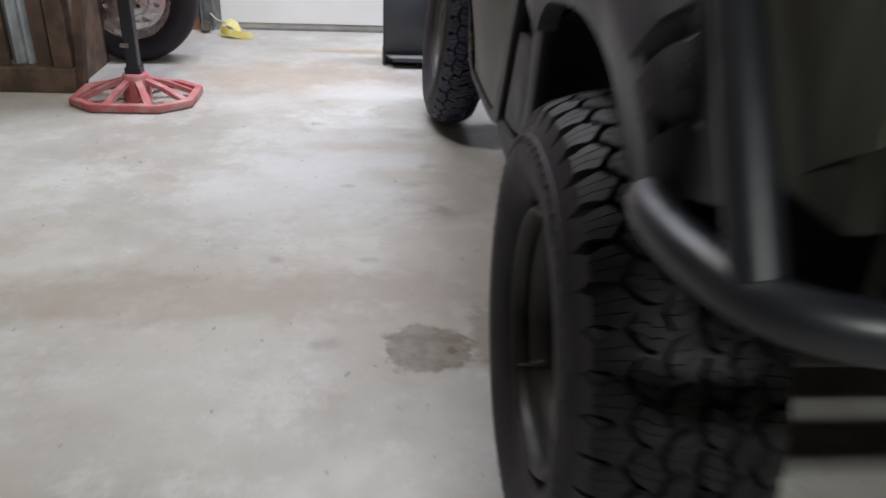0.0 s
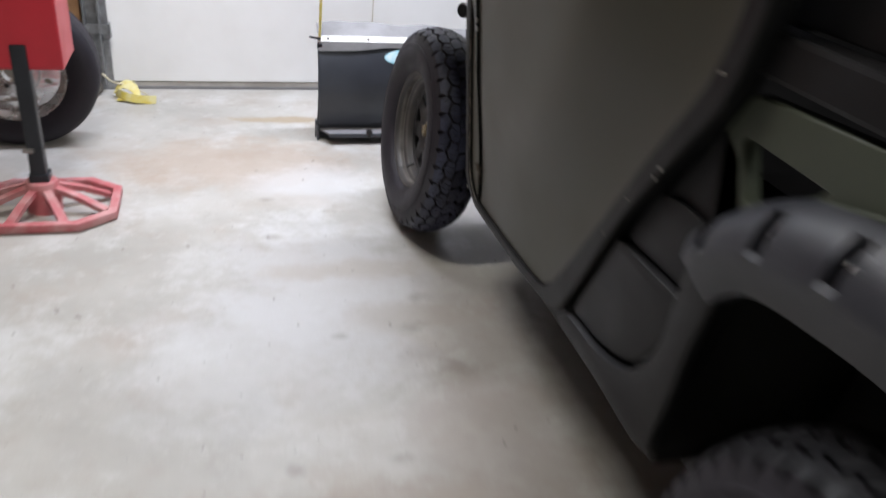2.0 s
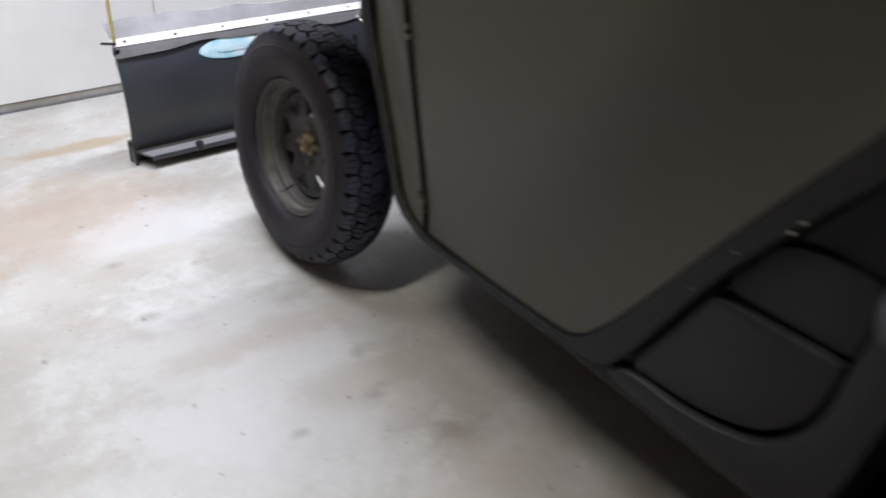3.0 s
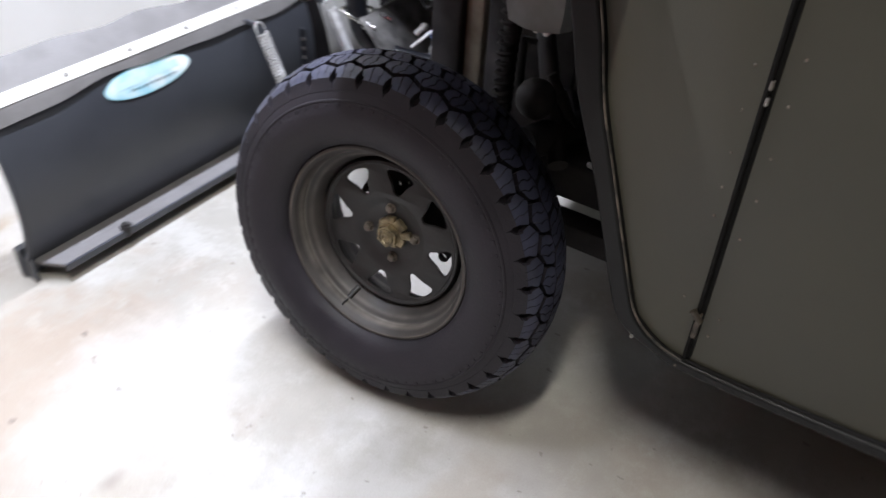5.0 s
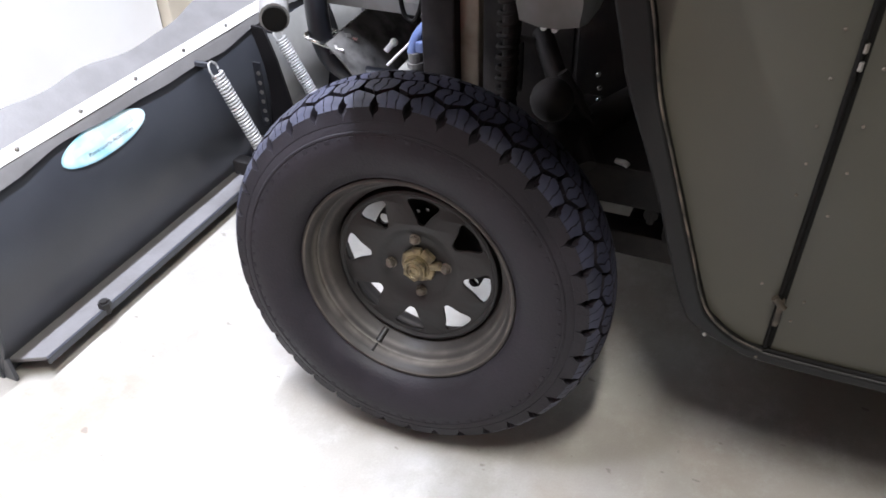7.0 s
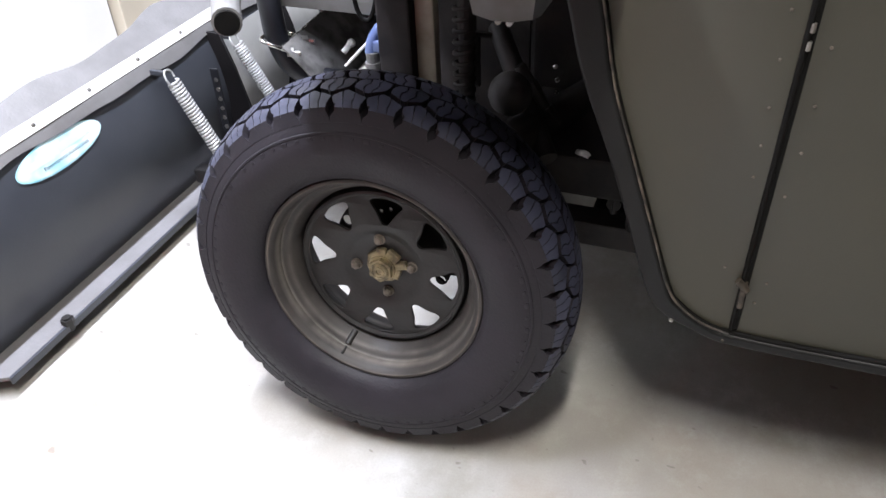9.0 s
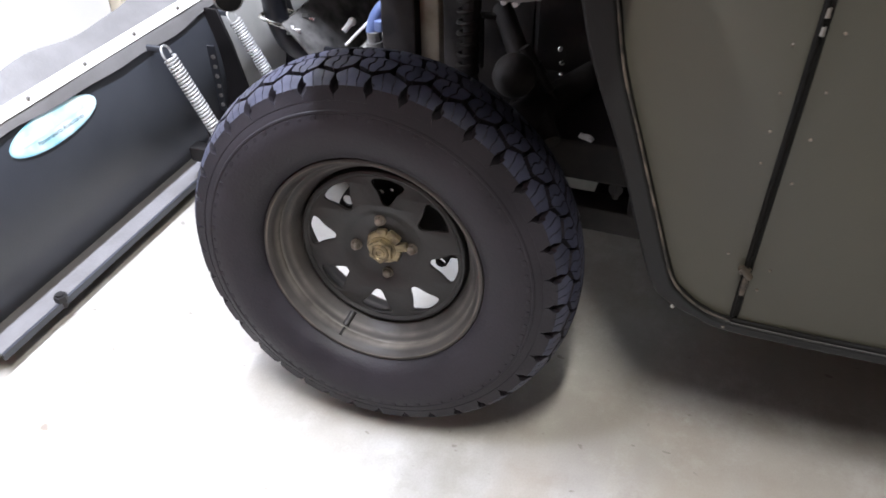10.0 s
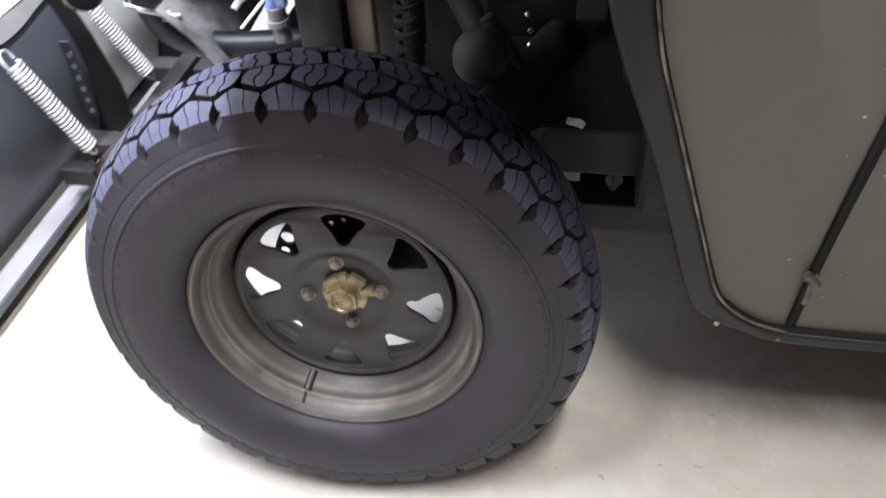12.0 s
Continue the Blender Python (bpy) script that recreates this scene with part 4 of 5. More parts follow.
# Green bed side with the triangular opening, and the rear corner.
BED = [(0.978, 0.726), (1.002, 0.865), (0.992, 0.905), (0.955, 0.930), (0.72, 0.944), (0.35, 0.952), (0.06, 0.972), (0.046, 0.72), (0.13, 0.715), (0.205, 0.745), (0.285, 0.872), (0.46, 0.888), (0.60, 0.885), (0.79, 0.842), (0.885, 0.775), (0.925, 0.73)]
HOLE = [(0.952, 0.872), (0.958, 0.862), (0.925, 0.795), (0.915, 0.793), (0.80, 0.858), (0.795, 0.868)]
bed = vpart("bed_side", side_plate([[Vector((*p, 0)) for p in BED], [Vector((*p, 0)) for p in HOLE]], 0.048, 0.014, 0.004), M_GREEN, None, "green plastic cargo bed side with a triangular opening")
vpart("trim_bead", tube([(0.030, y, z) for y, z in ((0.87, 0.800), (0.80, 0.850), (0.68, 0.882), (0.57, 0.900), (0.37, 0.892), (0.33, 0.875))], 0.004, 3, smooth=4), M_GREEN, bed)


def rear_corner():
    """The wrapped green corner that carries the lamp in a recess."""
    loop = smooth_corners([(0.033, 0.935), (0.054, 0.968), (0.100, 0.982), (0.158, 0.985), (0.164, 0.860), (0.163, 0.760), (0.120, 0.752), (0.066, 0.752), (0.039, 0.775), (0.030, 0.850)], 3)
    hole = smooth_corners([(0.039, 0.918), (0.080, 0.921), (0.128, 0.919), (0.135, 0.908), (0.144, 0.785), (0.136, 0.772), (0.090, 0.774), (0.048, 0.778), (0.041, 0.790), (0.034, 0.905)], 3)
    at = Matrix.Translation((0, 0.028, 0)) @ FRONT
    face = plate([loop, hole], 0.012, 0.004, at)
    sleeve = plate([smooth_corners([(x * 1.06 - 0.005, z * 1.03 - 0.0255) for x, z in ((0.039, 0.918), (0.080, 0.921), (0.128, 0.919), (0.135, 0.908), (0.144, 0.785), (0.136, 0.772), (0.090, 0.774), (0.048, 0.778), (0.041, 0.790), (0.034, 0.905))], 3), hole], 0.014, 0.001, Matrix.Translation((0, 0.053, 0)) @ FRONT)
    back = quad_slab(0.025, 0.150, 0.068, 0.074, 0.765, 0.925)
    side = loft([[(0.029, 0.020, z) for z in (0.79, 0.85, 0.93)], [(0.028, 0.07, z) for z in (0.76, 0.85, 0.945)], [(0.036, 0.11, z) for z in (0.735, 0.85, 0.955)]])
    ledge = box(0.108, 0.018, 0.752, 0.084, 0.040, 0.054, 0.008)
    return merged(face, sleeve, back, ledge, thicken(side, 0.004))


vpart("rear_corner", rear_corner(), M_GREEN, bed, "green plastic rear corner panel")
lamp = vpart("tail_light", plate([smooth_corners([(0.037, 0.914), (0.132, 0.917), (0.138, 0.778), (0.042, 0.782)], 2)], 0.003, 0.001, Matrix.Translation((0, 0.062, 0)) @ FRONT), M_REFLECT, None, "lit red tail light in a green housing")
lens_loop = smooth_corners([(0.036, 0.908), (0.045, 0.914), (0.080, 0.916), (0.108, 0.914), (0.115, 0.906), (0.125, 0.798), (0.119, 0.787), (0.085, 0.784), (0.048, 0.786), (0.040, 0.795)], 4)
vpart("lens", plate([lens_loop], 0.010, 0.006, Matrix.Translation((0, 0.022, 0)) @ FRONT), M_LENS, lamp, "red ribbed plastic lens")
for k in range(5):
    for j in range(5):
        vpart("bulb", ball((0.0870 + 0.0066 * j - 0.0022 * k, 0.046, 0.798 + 0.0125 * k + 0.0035 * (j % 2)), 0.0036 - 0.0004 * k, 0.7, 1, 1.3, 8), M_BULB, lamp)
for x in (0.056, 0.071, 0.088, 0.106):
    vpart("reflector_rib", rod((x + 0.010, 0.054, 0.795), (x, 0.054, 0.902), 0.0042, 8), M_REFLECT, lamp)
tailgate = vpart("tailgate", quad_slab(0.174, 1.16, 0.03, 0.055, 0.725, 0.99, 0.005), M_PLASTIC, None, "dark grey ribbed tailgate")
for z in (0.76, 0.84, 0.92):
    vpart("gate_rib", quad_slab(0.22, 1.12, 0.018, 0.0305, z, z + 0.03, 0.004), M_PLASTIC, tailgate)
vpart("latch_plate", merged(box(0.178, 0.020, 0.686, 0.033, 0.005, 0.056, 0.0015), rod((0.180, 0.012, 0.700), (0.180, 0.02, 0.700), 0.005, 10)), M_PLATE, None, "pale metal plate below the tailgate")
vpart("bed_rail", merged(quad_slab(0.026, 0.075, 0.02, 1.03, 0.955, 1.015, 0.008), quad_slab(0.075, 1.24, 0.02, 0.06, 0.985, 1.02, 0.006)), M_BOX, None, "black bed top rail")
for x0, x1, y0, y1 in ((0.062, 0.085, 0.03, 1.04), (0.085, 1.22, 1.00, 1.04), (1.22, 1.245, 0.03, 1.04), (0.085, 1.22, 0.035, 0.06)):
    vpart("bed_wall", quad_slab(x0, x1, y0, y1, 1.021, 1.30, 0.004), M_BOX, None, "black cargo box wall")
for x, y, z in ((0.020, 0.468, 0.987), (0.020, 0.609, 0.996), (0.020, 0.177, 1.000), (0.020, 0.107, 1.004)):
    vpart("rail_screw", ball((x + 0.006, y, z), 0.0062, 0.6, 1, 1, 10), M_CHROME)
vpart("bed_floor", quad_slab(0.10, 1.20, 0.06, 1.0, 0.76, 0.80), M_BOX)
vpart("right_side", merged(quad_slab(1.25, 1.29, 0.05, 1.0, 0.72, 0.98, 0.005)), M_GREEN, None, "green plastic cargo bed side")

bumper = vpart("rear_bumper", tube([(-0.034, 0.215, 0.668), (-0.040, 0.170, 0.670), (-0.036, 0.100, 0.674), (-0.016, 0.030, 0.678), (0.030, -0.006, 0.680), (0.090, -0.014, 0.678), (0.20, -0.018, 0.680), (0.66, -0.02, 0.680), (1.12, -0.018, 0.680), (1.24, -0.014, 0.678), (1.30, -0.005, 0.672)], 0.0205, 6, smooth=6), M_FRAME, None, "black tubular rear bumper bar", True)
vpart("upright", tube([(-0.018, 0.040, 0.685), (-0.015, 0.100, 0.755), (-0.009, 0.170, 0.832), (0.001, 0.260, 0.930), (0.008, 0.300, 0.975)], 0.019, 6, smooth=5), M_FRAME, bumper, "black tubular bumper upright", True)
vpart("rear_frame", merged(rod((0.14, 0.10, 0.60), (1.18, 0.10, 0.60), 0.025), quad_slab(0.40, 0.46, 0.55, 0.95, 0.42, 0.50), quad_slab(0.86, 0.92, 0.55, 0.95, 0.42, 0.50), rod((0.15, REAR_Y, 0.336), (1.17, REAR_Y, 0.336), 0.04, 16)), M_DARK, None, "grimy black rear frame")

# Front end: fender, frame, shock and bumper tubes.
# The low side wings are unseen, added to shade the tyres and floor.
vpart("front_fender", merged(quad_slab(0.02, 1.28, 2.13, 2.55, 0.90, 1.20, 0.03), quad_slab(-0.19, 0.06, 2.05, 2.54, 0.885, 0.945, 0.015), quad_slab(1.26, 1.51, 2.05, 2.54, 0.885, 0.945, 0.015)), M_OLIVE, None, "olive hood and front fender with added shading wings")
vpart("fender_lip", merged(quad_slab(-0.005, 0.03, 2.14, 2.56, 0.815, 0.86, 0.008)), M_PLASTIC, None, "black fender lip")
vpart("splash_panel", merged(quad_slab(0.14, 0.30, 1.985, 2.045, 0.375, 0.615, 0.01), quad_slab(0.30, 0.42, 1.985, 2.07, 0.385, 0.62, 0.01), quad_slab(0.046, 0.14, 1.975, 1.985, 0.375, 0.615)), M_DARK, None, "black splash panel before the cab")
# The thin plate at x 0.42 is added to keep the bay dark.
vpart("front_bulkhead", merged(quad_slab(0.42, 1.00, 2.10, 2.28, 0.30, 0.845, 0.01), quad_slab(0.42, 1.00, 2.28, 2.55, 0.78, 0.845, 0.01), quad_slab(0.42, 0.45, 2.28, 2.56, 0.36, 0.78), quad_slab(0.30, 0.42, 2.10, 2.14, 0.56, 0.845, 0.004)), M_DARK, None, "dark front bulkhead with an added backing plate")
vpart("frame_rail", merged(quad_slab(0.36, 0.42, 2.05, 2.66, 0.30, 0.36, 0.004), quad_slab(0.90, 0.96, 2.05, 2.92, 0.30, 0.36, 0.004), quad_slab(0.185, 0.235, 1.90, 2.32, 0.306, 0.352, 0.004), quad_slab(0.19, 0.60, 1.99, 2.28, 0.398, 0.47, 0.006), rod((0.28, 2.20, 0.46), (0.42, 2.28, 0.46), 0.022), rod((0.16, 2.42, 0.30), (0.40, 2.30, 0.32), 0.016), rod((0.16, 2.42, 0.30), (0.40, 2.54, 0.32), 0.016)), M_DARK, None, "black frame rails and control arms")
vpart("upper_arm", merged(rod((0.15, 2.24, 0.50), (0.42, 2.16, 0.47), 0.03), rod((0.17, 2.18, 0.47), (0.36, 2.32, 0.60), 0.018), ball((0.20, 2.25, 0.56), 0.035, n=20)), M_DARK, smooth=True)
vpart("strut_post", quad_slab(0.250, 0.292, 2.436, 2.497, 0.42, 0.90, 0.004), M_DARK, None, "black square strut post")
vpart("dusty_plate", quad_slab(0.262, 0.285, 2.398, 2.432, 0.36, 0.90, 0.003), M_TAN, None, "dusty tan mounting plate")
shock = vpart("shock_absorber", merged(rod((0.285, 2.355, 0.40), (0.285, 2.345, 0.90), 0.014), rod((0.285, 2.35, 0.62), (0.285, 2.345, 0.90), 0.016)), M_DARK, None, "black front shock absorber")
vpart("coil", helix((0.285, 2.358, 0.46), (0.285, 2.350, 0.88), 0.0165, 22, 0.0040, 12), M_DARK, shock)
vpart("bar_bolt", merged(rod((0.195, 2.072, 0.388), (0.215, 2.072, 0.388), 0.012, 10), rod((0.20, 2.072, 0.370), (0.20, 2.072, 0.40), 0.006, 8)), M_DARK)
for y, z in ((2.201, 0.572), (2.197, 0.549), (2.197, 0.528)):
    vpart("frame_bolt", ball((0.29, y, z), 0.0042, n=10), M_CHROME)
vpart("fender_liner", merged(box(0.22, 2.250, 0.775, 0.16, 0.118, 0.18, 0.045)), M_GREYPL, None, "grey plastic liner under the fender", True)
front_bar = vpart("front_bumper", tube([(0.181, 2.740, 0.634), (0.29, 2.81, 0.637), (0.45, 2.88, 0.64), (0.66, 2.92, 0.645), (0.90, 2.88, 0.64), (1.12, 2.740, 0.628)], 0.026, 6, smooth=6), M_GREYPL, None, "grey tubular front bumper with a black disc for its hollow", True)
# Flat black disc that stands in for the shade inside the open tube.
vpart("tube_end", lathe([(-0.0050, 0.0), (-0.0050, 0.0212), (0.0020, 0.0216)], 28, m=Matrix.Translation((0.179, 2.7385, 0.6339)) @ Matrix.Rotation(radians(33), 4, "Z")), M_BLACK, front_bar)
vpart("bumper_leg", tube([(0.47, 2.845, 0.64), (0.455, 2.835, 0.56), (0.45, 2.825, 0.48), (0.455, 2.795, 0.425), (0.48, 2.73, 0.395), (0.52, 2.60, 0.385)], 0.024, 6, smooth=5), M_FRAME, front_bar, "black bent bumper tube", True)
vpart("u_bolt", merged(tube([(0.436, 2.796, 0.470), (0.418, 2.806, 0.484), (0.410, 2.826, 0.494), (0.420, 2.846, 0.496), (0.456, 2.855, 0.490), (0.497, 2.830, 0.482), (0.497, 2.796, 0.471)], 0.0042, 3, smooth=4), *(r for x, z in ((0.436, 0.469), (0.497, 0.471)) for r in (rod((x - 0.004, 2.797, z), (x + 0.004, 2.787, z - 0.002), 0.0100, 6), rod((x, 2.795, z), (x + 0.006, 2.772, z - 0.004), 0.0044, 8)))), M_CHROME, front_bar, "zinc plated u-bolt clamp")
winch = vpart("winch", merged(rod((0.79, 2.762, 0.432), (0.93, 2.770, 0.432), 0.046, 24), rod((0.84, 2.764, 0.432), (0.86, 2.765, 0.432), 0.050, 24)), M_WINCH, None, "grey scuffed cylindrical winch motor", True)
vpart("winch_plate", thicken(loft([[(x, y + 0.06 * (x - 0.4), z) for x in (0.420, 0.47, 0.53, 0.60, 0.68, 0.78)] for y, z in ((2.800, 0.482), (2.778, 0.464), (2.758, 0.443), (2.739, 0.420), (2.723, 0.396), (2.712, 0.372))]), 0.004), M_WINCH, winch, "scuffed black mounting plate", True)
vpart("plate_edge", rod((0.420, 2.8025, 0.4838), (0.78, 2.8240, 0.4838), 0.0020, 8), M_CHROME, winch, "bright worn edge of the plate")
# White in place of chrome, so the bolt's glint sits in its colour.
vpart("plate_pin", merged(rod((0.517, 2.713, 0.443), (0.530, 2.700, 0.460), 0.0070, 8), ball((0.531, 2.699, 0.460), 0.0095, n=10)), M_ALU, winch, "bolt whose glint is put in as white")
vpart("grille_bar", merged(box(0.66, 2.735, 0.625, 0.38, 0.30, 0.17, 0.035)), M_GREYPL, None, "grey plastic front cover")
vpart("blue_hose", merged(tube([(0.455, 2.618, 0.478), (0.46, 2.612, 0.505), (0.47, 2.596, 0.530), (0.50, 2.57, 0.55)], 0.0115, 4, smooth=4), box(0.455, 2.600, 0.495, 0.016, 0.018, 0.024, 0.005)), M_BLUE, None, "blue rubber hose")
vpart("hose_joint", merged(rod((0.455, 2.608, 0.425), (0.455, 2.612, 0.482), 0.015, 12), rod((0.455, 2.610, 0.452), (0.455, 2.611, 0.462), 0.019, 12)), M_WINCH, None, "grey hose joint")
# The rod's shine is put in as white; chrome rendered dark here.
vpart("bright_rod", rod((0.437, 2.668, 0.452), (0.461, 2.622, 0.500), 0.0032, 8), M_ALU)
# Small white shape drawn for a glint behind the wheel.
vpart("arm_glint", merged(ball((0.20, 2.129, 0.472), 0.008, 0.6, 1.5, 0.8, 10), rod((0.196, 2.118, 0.470), (0.204, 2.140, 0.472), 0.005, 8)), M_ALU)
# White bolts carry the glints below the liner in their colour.
for y, z in ((2.280, 0.662), (2.262, 0.661)):
    vpart("liner_bolt", rod((0.228, y, z), (0.242, y, z), 0.0050, 8), M_ALU)
vpart("steering_rod", merged(rod((0.25, 2.250, 0.586), (0.25, 2.185, 0.486), 0.0095, 12), rod((0.25, 2.232, 0.558), (0.25, 2.222, 0.542), 0.0130, 8), rod((0.25, 2.205, 0.517), (0.25, 2.196, 0.503), 0.0125, 8)), M_DARK, None, "grimy steering rod")
vpart("cable_loop", tube([(0.300, 2.562, 0.70), (0.300, 2.558, 0.646), (0.300, 2.552, 0.622), (0.300, 2.541, 0.612), (0.300, 2.530, 0.618), (0.300, 2.518, 0.650), (0.300, 2.510, 0.70)], 0.0042, 3, smooth=5), M_BLACK, None, "black looped cable", True)
vpart("arm_bracket", merged(box(0.34, 2.352, 0.545, 0.010, 0.012, 0.10, 0.003), box(0.34, 2.325, 0.592, 0.010, 0.060, 0.010, 0.003)), M_DARK)
vpart("plate_foot", box(0.268, 2.392, 0.487, 0.022, 0.014, 0.016, 0.003), M_STEEL, None, "bright worn foot of the plate")
vpart("front_crossmember", quad_slab(0.40, 0.92, 2.62, 2.68, 0.30, 0.36, 0.004), M_DARK)

# ---- snow plough on the floor before the vehicle ----
plow = thing("snow_plow", "black curved snow plow blade with white clamp strip and rubber flap", "snow plow", (0.66, 3.2, 0))
PL = Matrix.Translation((-0.66, -3.2, 0))
X0, X1 = -0.257, 1.577


def ppart(name, bm, mat, parent=None, label="", smooth=False):
    bm.transform(PL)
    return part(name, bm, mat, parent or plow, label, smooth)


def blade_y(z):
    """The rear face of the blade: a shallow bow towards the vehicle."""
    f = z / 0.41
    return 3.205 - 0.012 * f - 0.20 * f * (1 - f)


zs = [0.41 * k / 14 for k in range(15)]
blade = ppart("moldboard", thicken(loft([[(X0 + (X1 - X0) * i / 12, blade_y(z), z) for i in range(13)] for z in zs]), 0.004), M_PLOW, None, "black painted curved steel blade", True)
for x in (X0 + 0.004, X1 - 0.004):
    ppart("end_rib", tube([(x, blade_y(z) - 0.002, z) for z in zs], 0.005, 3), M_PLOW, blade)


def wavy(x, a, s):
    return a * (math.sin(9.0 * x + s) + 0.6 * math.sin(17.3 * x + 2 * s) + 0.35 * math.sin(31 * x + s))


cols = [X0 + (X1 - X0) * i / 90 for i in range(91)]
flap_rows = []
for k in range(9):
    f = k / 8
    row = []
    for x in cols:
        low, high = 0.374 + wavy(x, 0.005, 0.7), 0.456 + wavy(x, 0.006, 2.1)
        z = low + (high - low) * f
        y = blade_y(min(z, 0.405)) - 0.007 if z < 0.405 else blade_y(0.405) - 0.006 + 1.05 * (z - 0.405) + 2.0 * (z - 0.405) ** 2
        y += 0.004 * math.sin(14 * x) * abs(f - 0.4)
        row.append((x + 0.004 * (1 - abs(2 * f - 1)), y, z))
    flap_rows.append(row)
ppart("rubber_flap", thicken(loft(flap_rows), 0.004), M_FLAP, None, "grey-black wavy rubber deflector flap", True)
ppart("clamp_strip", box(0, 0, 0, X1 - X0 + 0.006, 0.005, 0.026, 0.0015, pose((X0 + X1) / 2, blade_y(0.405) - 0.004, 0.411, -42, 0, 0)), M_ALU, None, "white metal clamp strip")
for k in range(12):
    x = X0 + 0.04 + k * (X1 - X0 - 0.08) / 11
    ppart("strip_bolt", ball((x, blade_y(0.405) - 0.007, 0.414), 0.0055, 1, 0.8, 0.8, 8), M_STEEL)
bar = ppart("wear_bar", plate([[(X0 + 0.045, 3.113), (X1 - 0.045, 3.113), (X1 - 0.004, 3.19), (X0 + 0.004, 3.19)]], 0.005, 0.001, Matrix.Translation((0, 0, 0.043))), M_EDGE, None, "grey steel ledge along the blade foot")
ppart("bar_edge", box((X0 + X1) / 2, 3.1095, 0.040, X1 - X0 - 0.085, 0.006, 0.016, 0.001), M_PLOW, bar)
ppart("cutting_edge", quad_slab(X0 - 0.004, X1 + 0.004, 3.196, 3.216, 0.0, 0.075, 0.002), M_PLOW, bar, "black cutting edge on the floor")
ppart("corner_foot", box(X0 + 0.004, 3.19, 0.03, 0.008, 0.05, 0.06, 0.002), M_PLOW, bar)
for x in (-0.052, 0.90, 1.357):
    ppart("shoe_bolt", merged(rod((x, 3.112, 0.030), (x, 3.112, 0.064), 0.0085, 12), rod((x, 3.112, 0.047), (x, 3.112, 0.060), 0.0135, 6)), M_RIM)


def rib(x):
    line = [(blade_y(z) + 0.004, z) for z in (0.05, 0.12, 0.20, 0.28, 0.36, 0.385)]
    return plate([[(y, z) for y, z in line] + [(3.135, 0.385), (3.108, 0.30), (3.082, 0.18), (3.080, 0.06)]], 0.004, 0.001, Matrix.Translation((x, 0, 0)) @ SIDE)


for x in (0.662, 0.955):
    ppart("back_rib", rib(x), M_BOX, blade, "black upright back rib")
zs_mid = [0.07 + 0.29 * k / 10 for k in range(11)]
ppart("middle_panel", thicken(loft([[(0.670 + 0.49 * i / 6, blade_y(z) - 0.009, z) for i in range(7)] for z in zs_mid]), 0.003), M_BAREPAINT, blade, "pale grey worn middle of the blade", True)
ppart("spring_bracket", merged(box(0.450, 3.085, 0.110, 0.036, 0.075, 0.040, 0.006), rod((0.43, 3.055, 0.115), (0.472, 3.055, 0.115), 0.010, 10), rod((0.425, 3.035, 0.16), (0.455, 3.035, 0.16), 0.006, 8)), M_RIM, blade, "rusty spring bracket")
strip = ppart("adjuster_bar", merged(box(0.548, 3.085, 0.262, 0.006, 0.022, 0.17, 0.002)), M_FRAME, blade, "black perforated adjuster bar")
for k in range(6):
    ppart("adjuster_hole", rod((0.543, 3.082, 0.195 + 0.025 * k), (0.5465, 3.082, 0.195 + 0.025 * k), 0.0055, 10), M_STEEL, strip)
ppart("push_frame", merged(quad_slab(0.52, 0.57, 2.62, 3.13, 0.09, 0.13, 0.004), quad_slab(0.82, 0.87, 2.62, 3.13, 0.09, 0.13, 0.004), quad_slab(0.43, 0.96, 3.00, 3.04, 0.10, 0.145, 0.004), quad_slab(0.52, 0.87, 2.60, 2.66, 0.09, 0.13, 0.004)), M_DARK, None, "black steel push frame")
for a, b, s in (((0.426, 3.112, 0.379), (0.438, 3.030, 0.180), 1), ((0.686, 3.112, 0.363), (0.691, 3.025, 0.190), 1)):
    A, B = Vector(a), Vector(b)
    d = (B - A).normalized()
    sp = ppart("trip_spring", helix(A + d * 0.014, B - d * 0.006, 0.0134, 25, 0.0033), M_SPRING, None, "zinc plated coil trip spring", True)
    side = d.cross(Vector((0, 0, 1))).normalized()
    hook = [A + d * 0.024 + side * 0.012, A + d * 0.004 + side * 0.017, A - d * 0.012 + side * 0.010, A - d * 0.014 - side * 0.004, A - d * 0.004 - side * 0.014, A + d * 0.008 - side * 0.014]
    ppart("spring_hook", tube(hook, 0.0026, 3, smooth=4), M_SPRING, sp)
    ppart("spring_tail", tube([B - d * 0.02 + side * 0.012, B - d * 0.004 + side * 0.010, B + d * 0.008, B + d * 0.002 - side * 0.010], 0.0026, 3, smooth=4), M_SPRING, sp)
    ppart("spring_pin", merged(box(a[0] + 0.004, 3.146, a[2] + 0.002, 0.009, 0.040, 0.013, 0.003)), M_PLOW, blade)
ppart("marker_rod", merged(rod((-0.251, 3.186, 0.34), (-0.238, 3.178, 1.0), 0.0055, 10)), M_YELLOW, None, "thin yellow marker rod")
ppart("marker_clip", merged(rod((-0.290, 3.178, 0.420), (-0.246, 3.178, 0.412), 0.004, 8), box(-0.250, 3.176, 0.385, 0.02, 0.012, 0.02, 0.003)), M_FRAME, None, "black rod clip")

# Oval decal on the blade, bent to its bow.
DX, DZ, DA, DB = 0.123, 0.3480, 0.118, 0.0325


def on_blade(x, z, off):
    return (x, blade_y(z) - off, z)


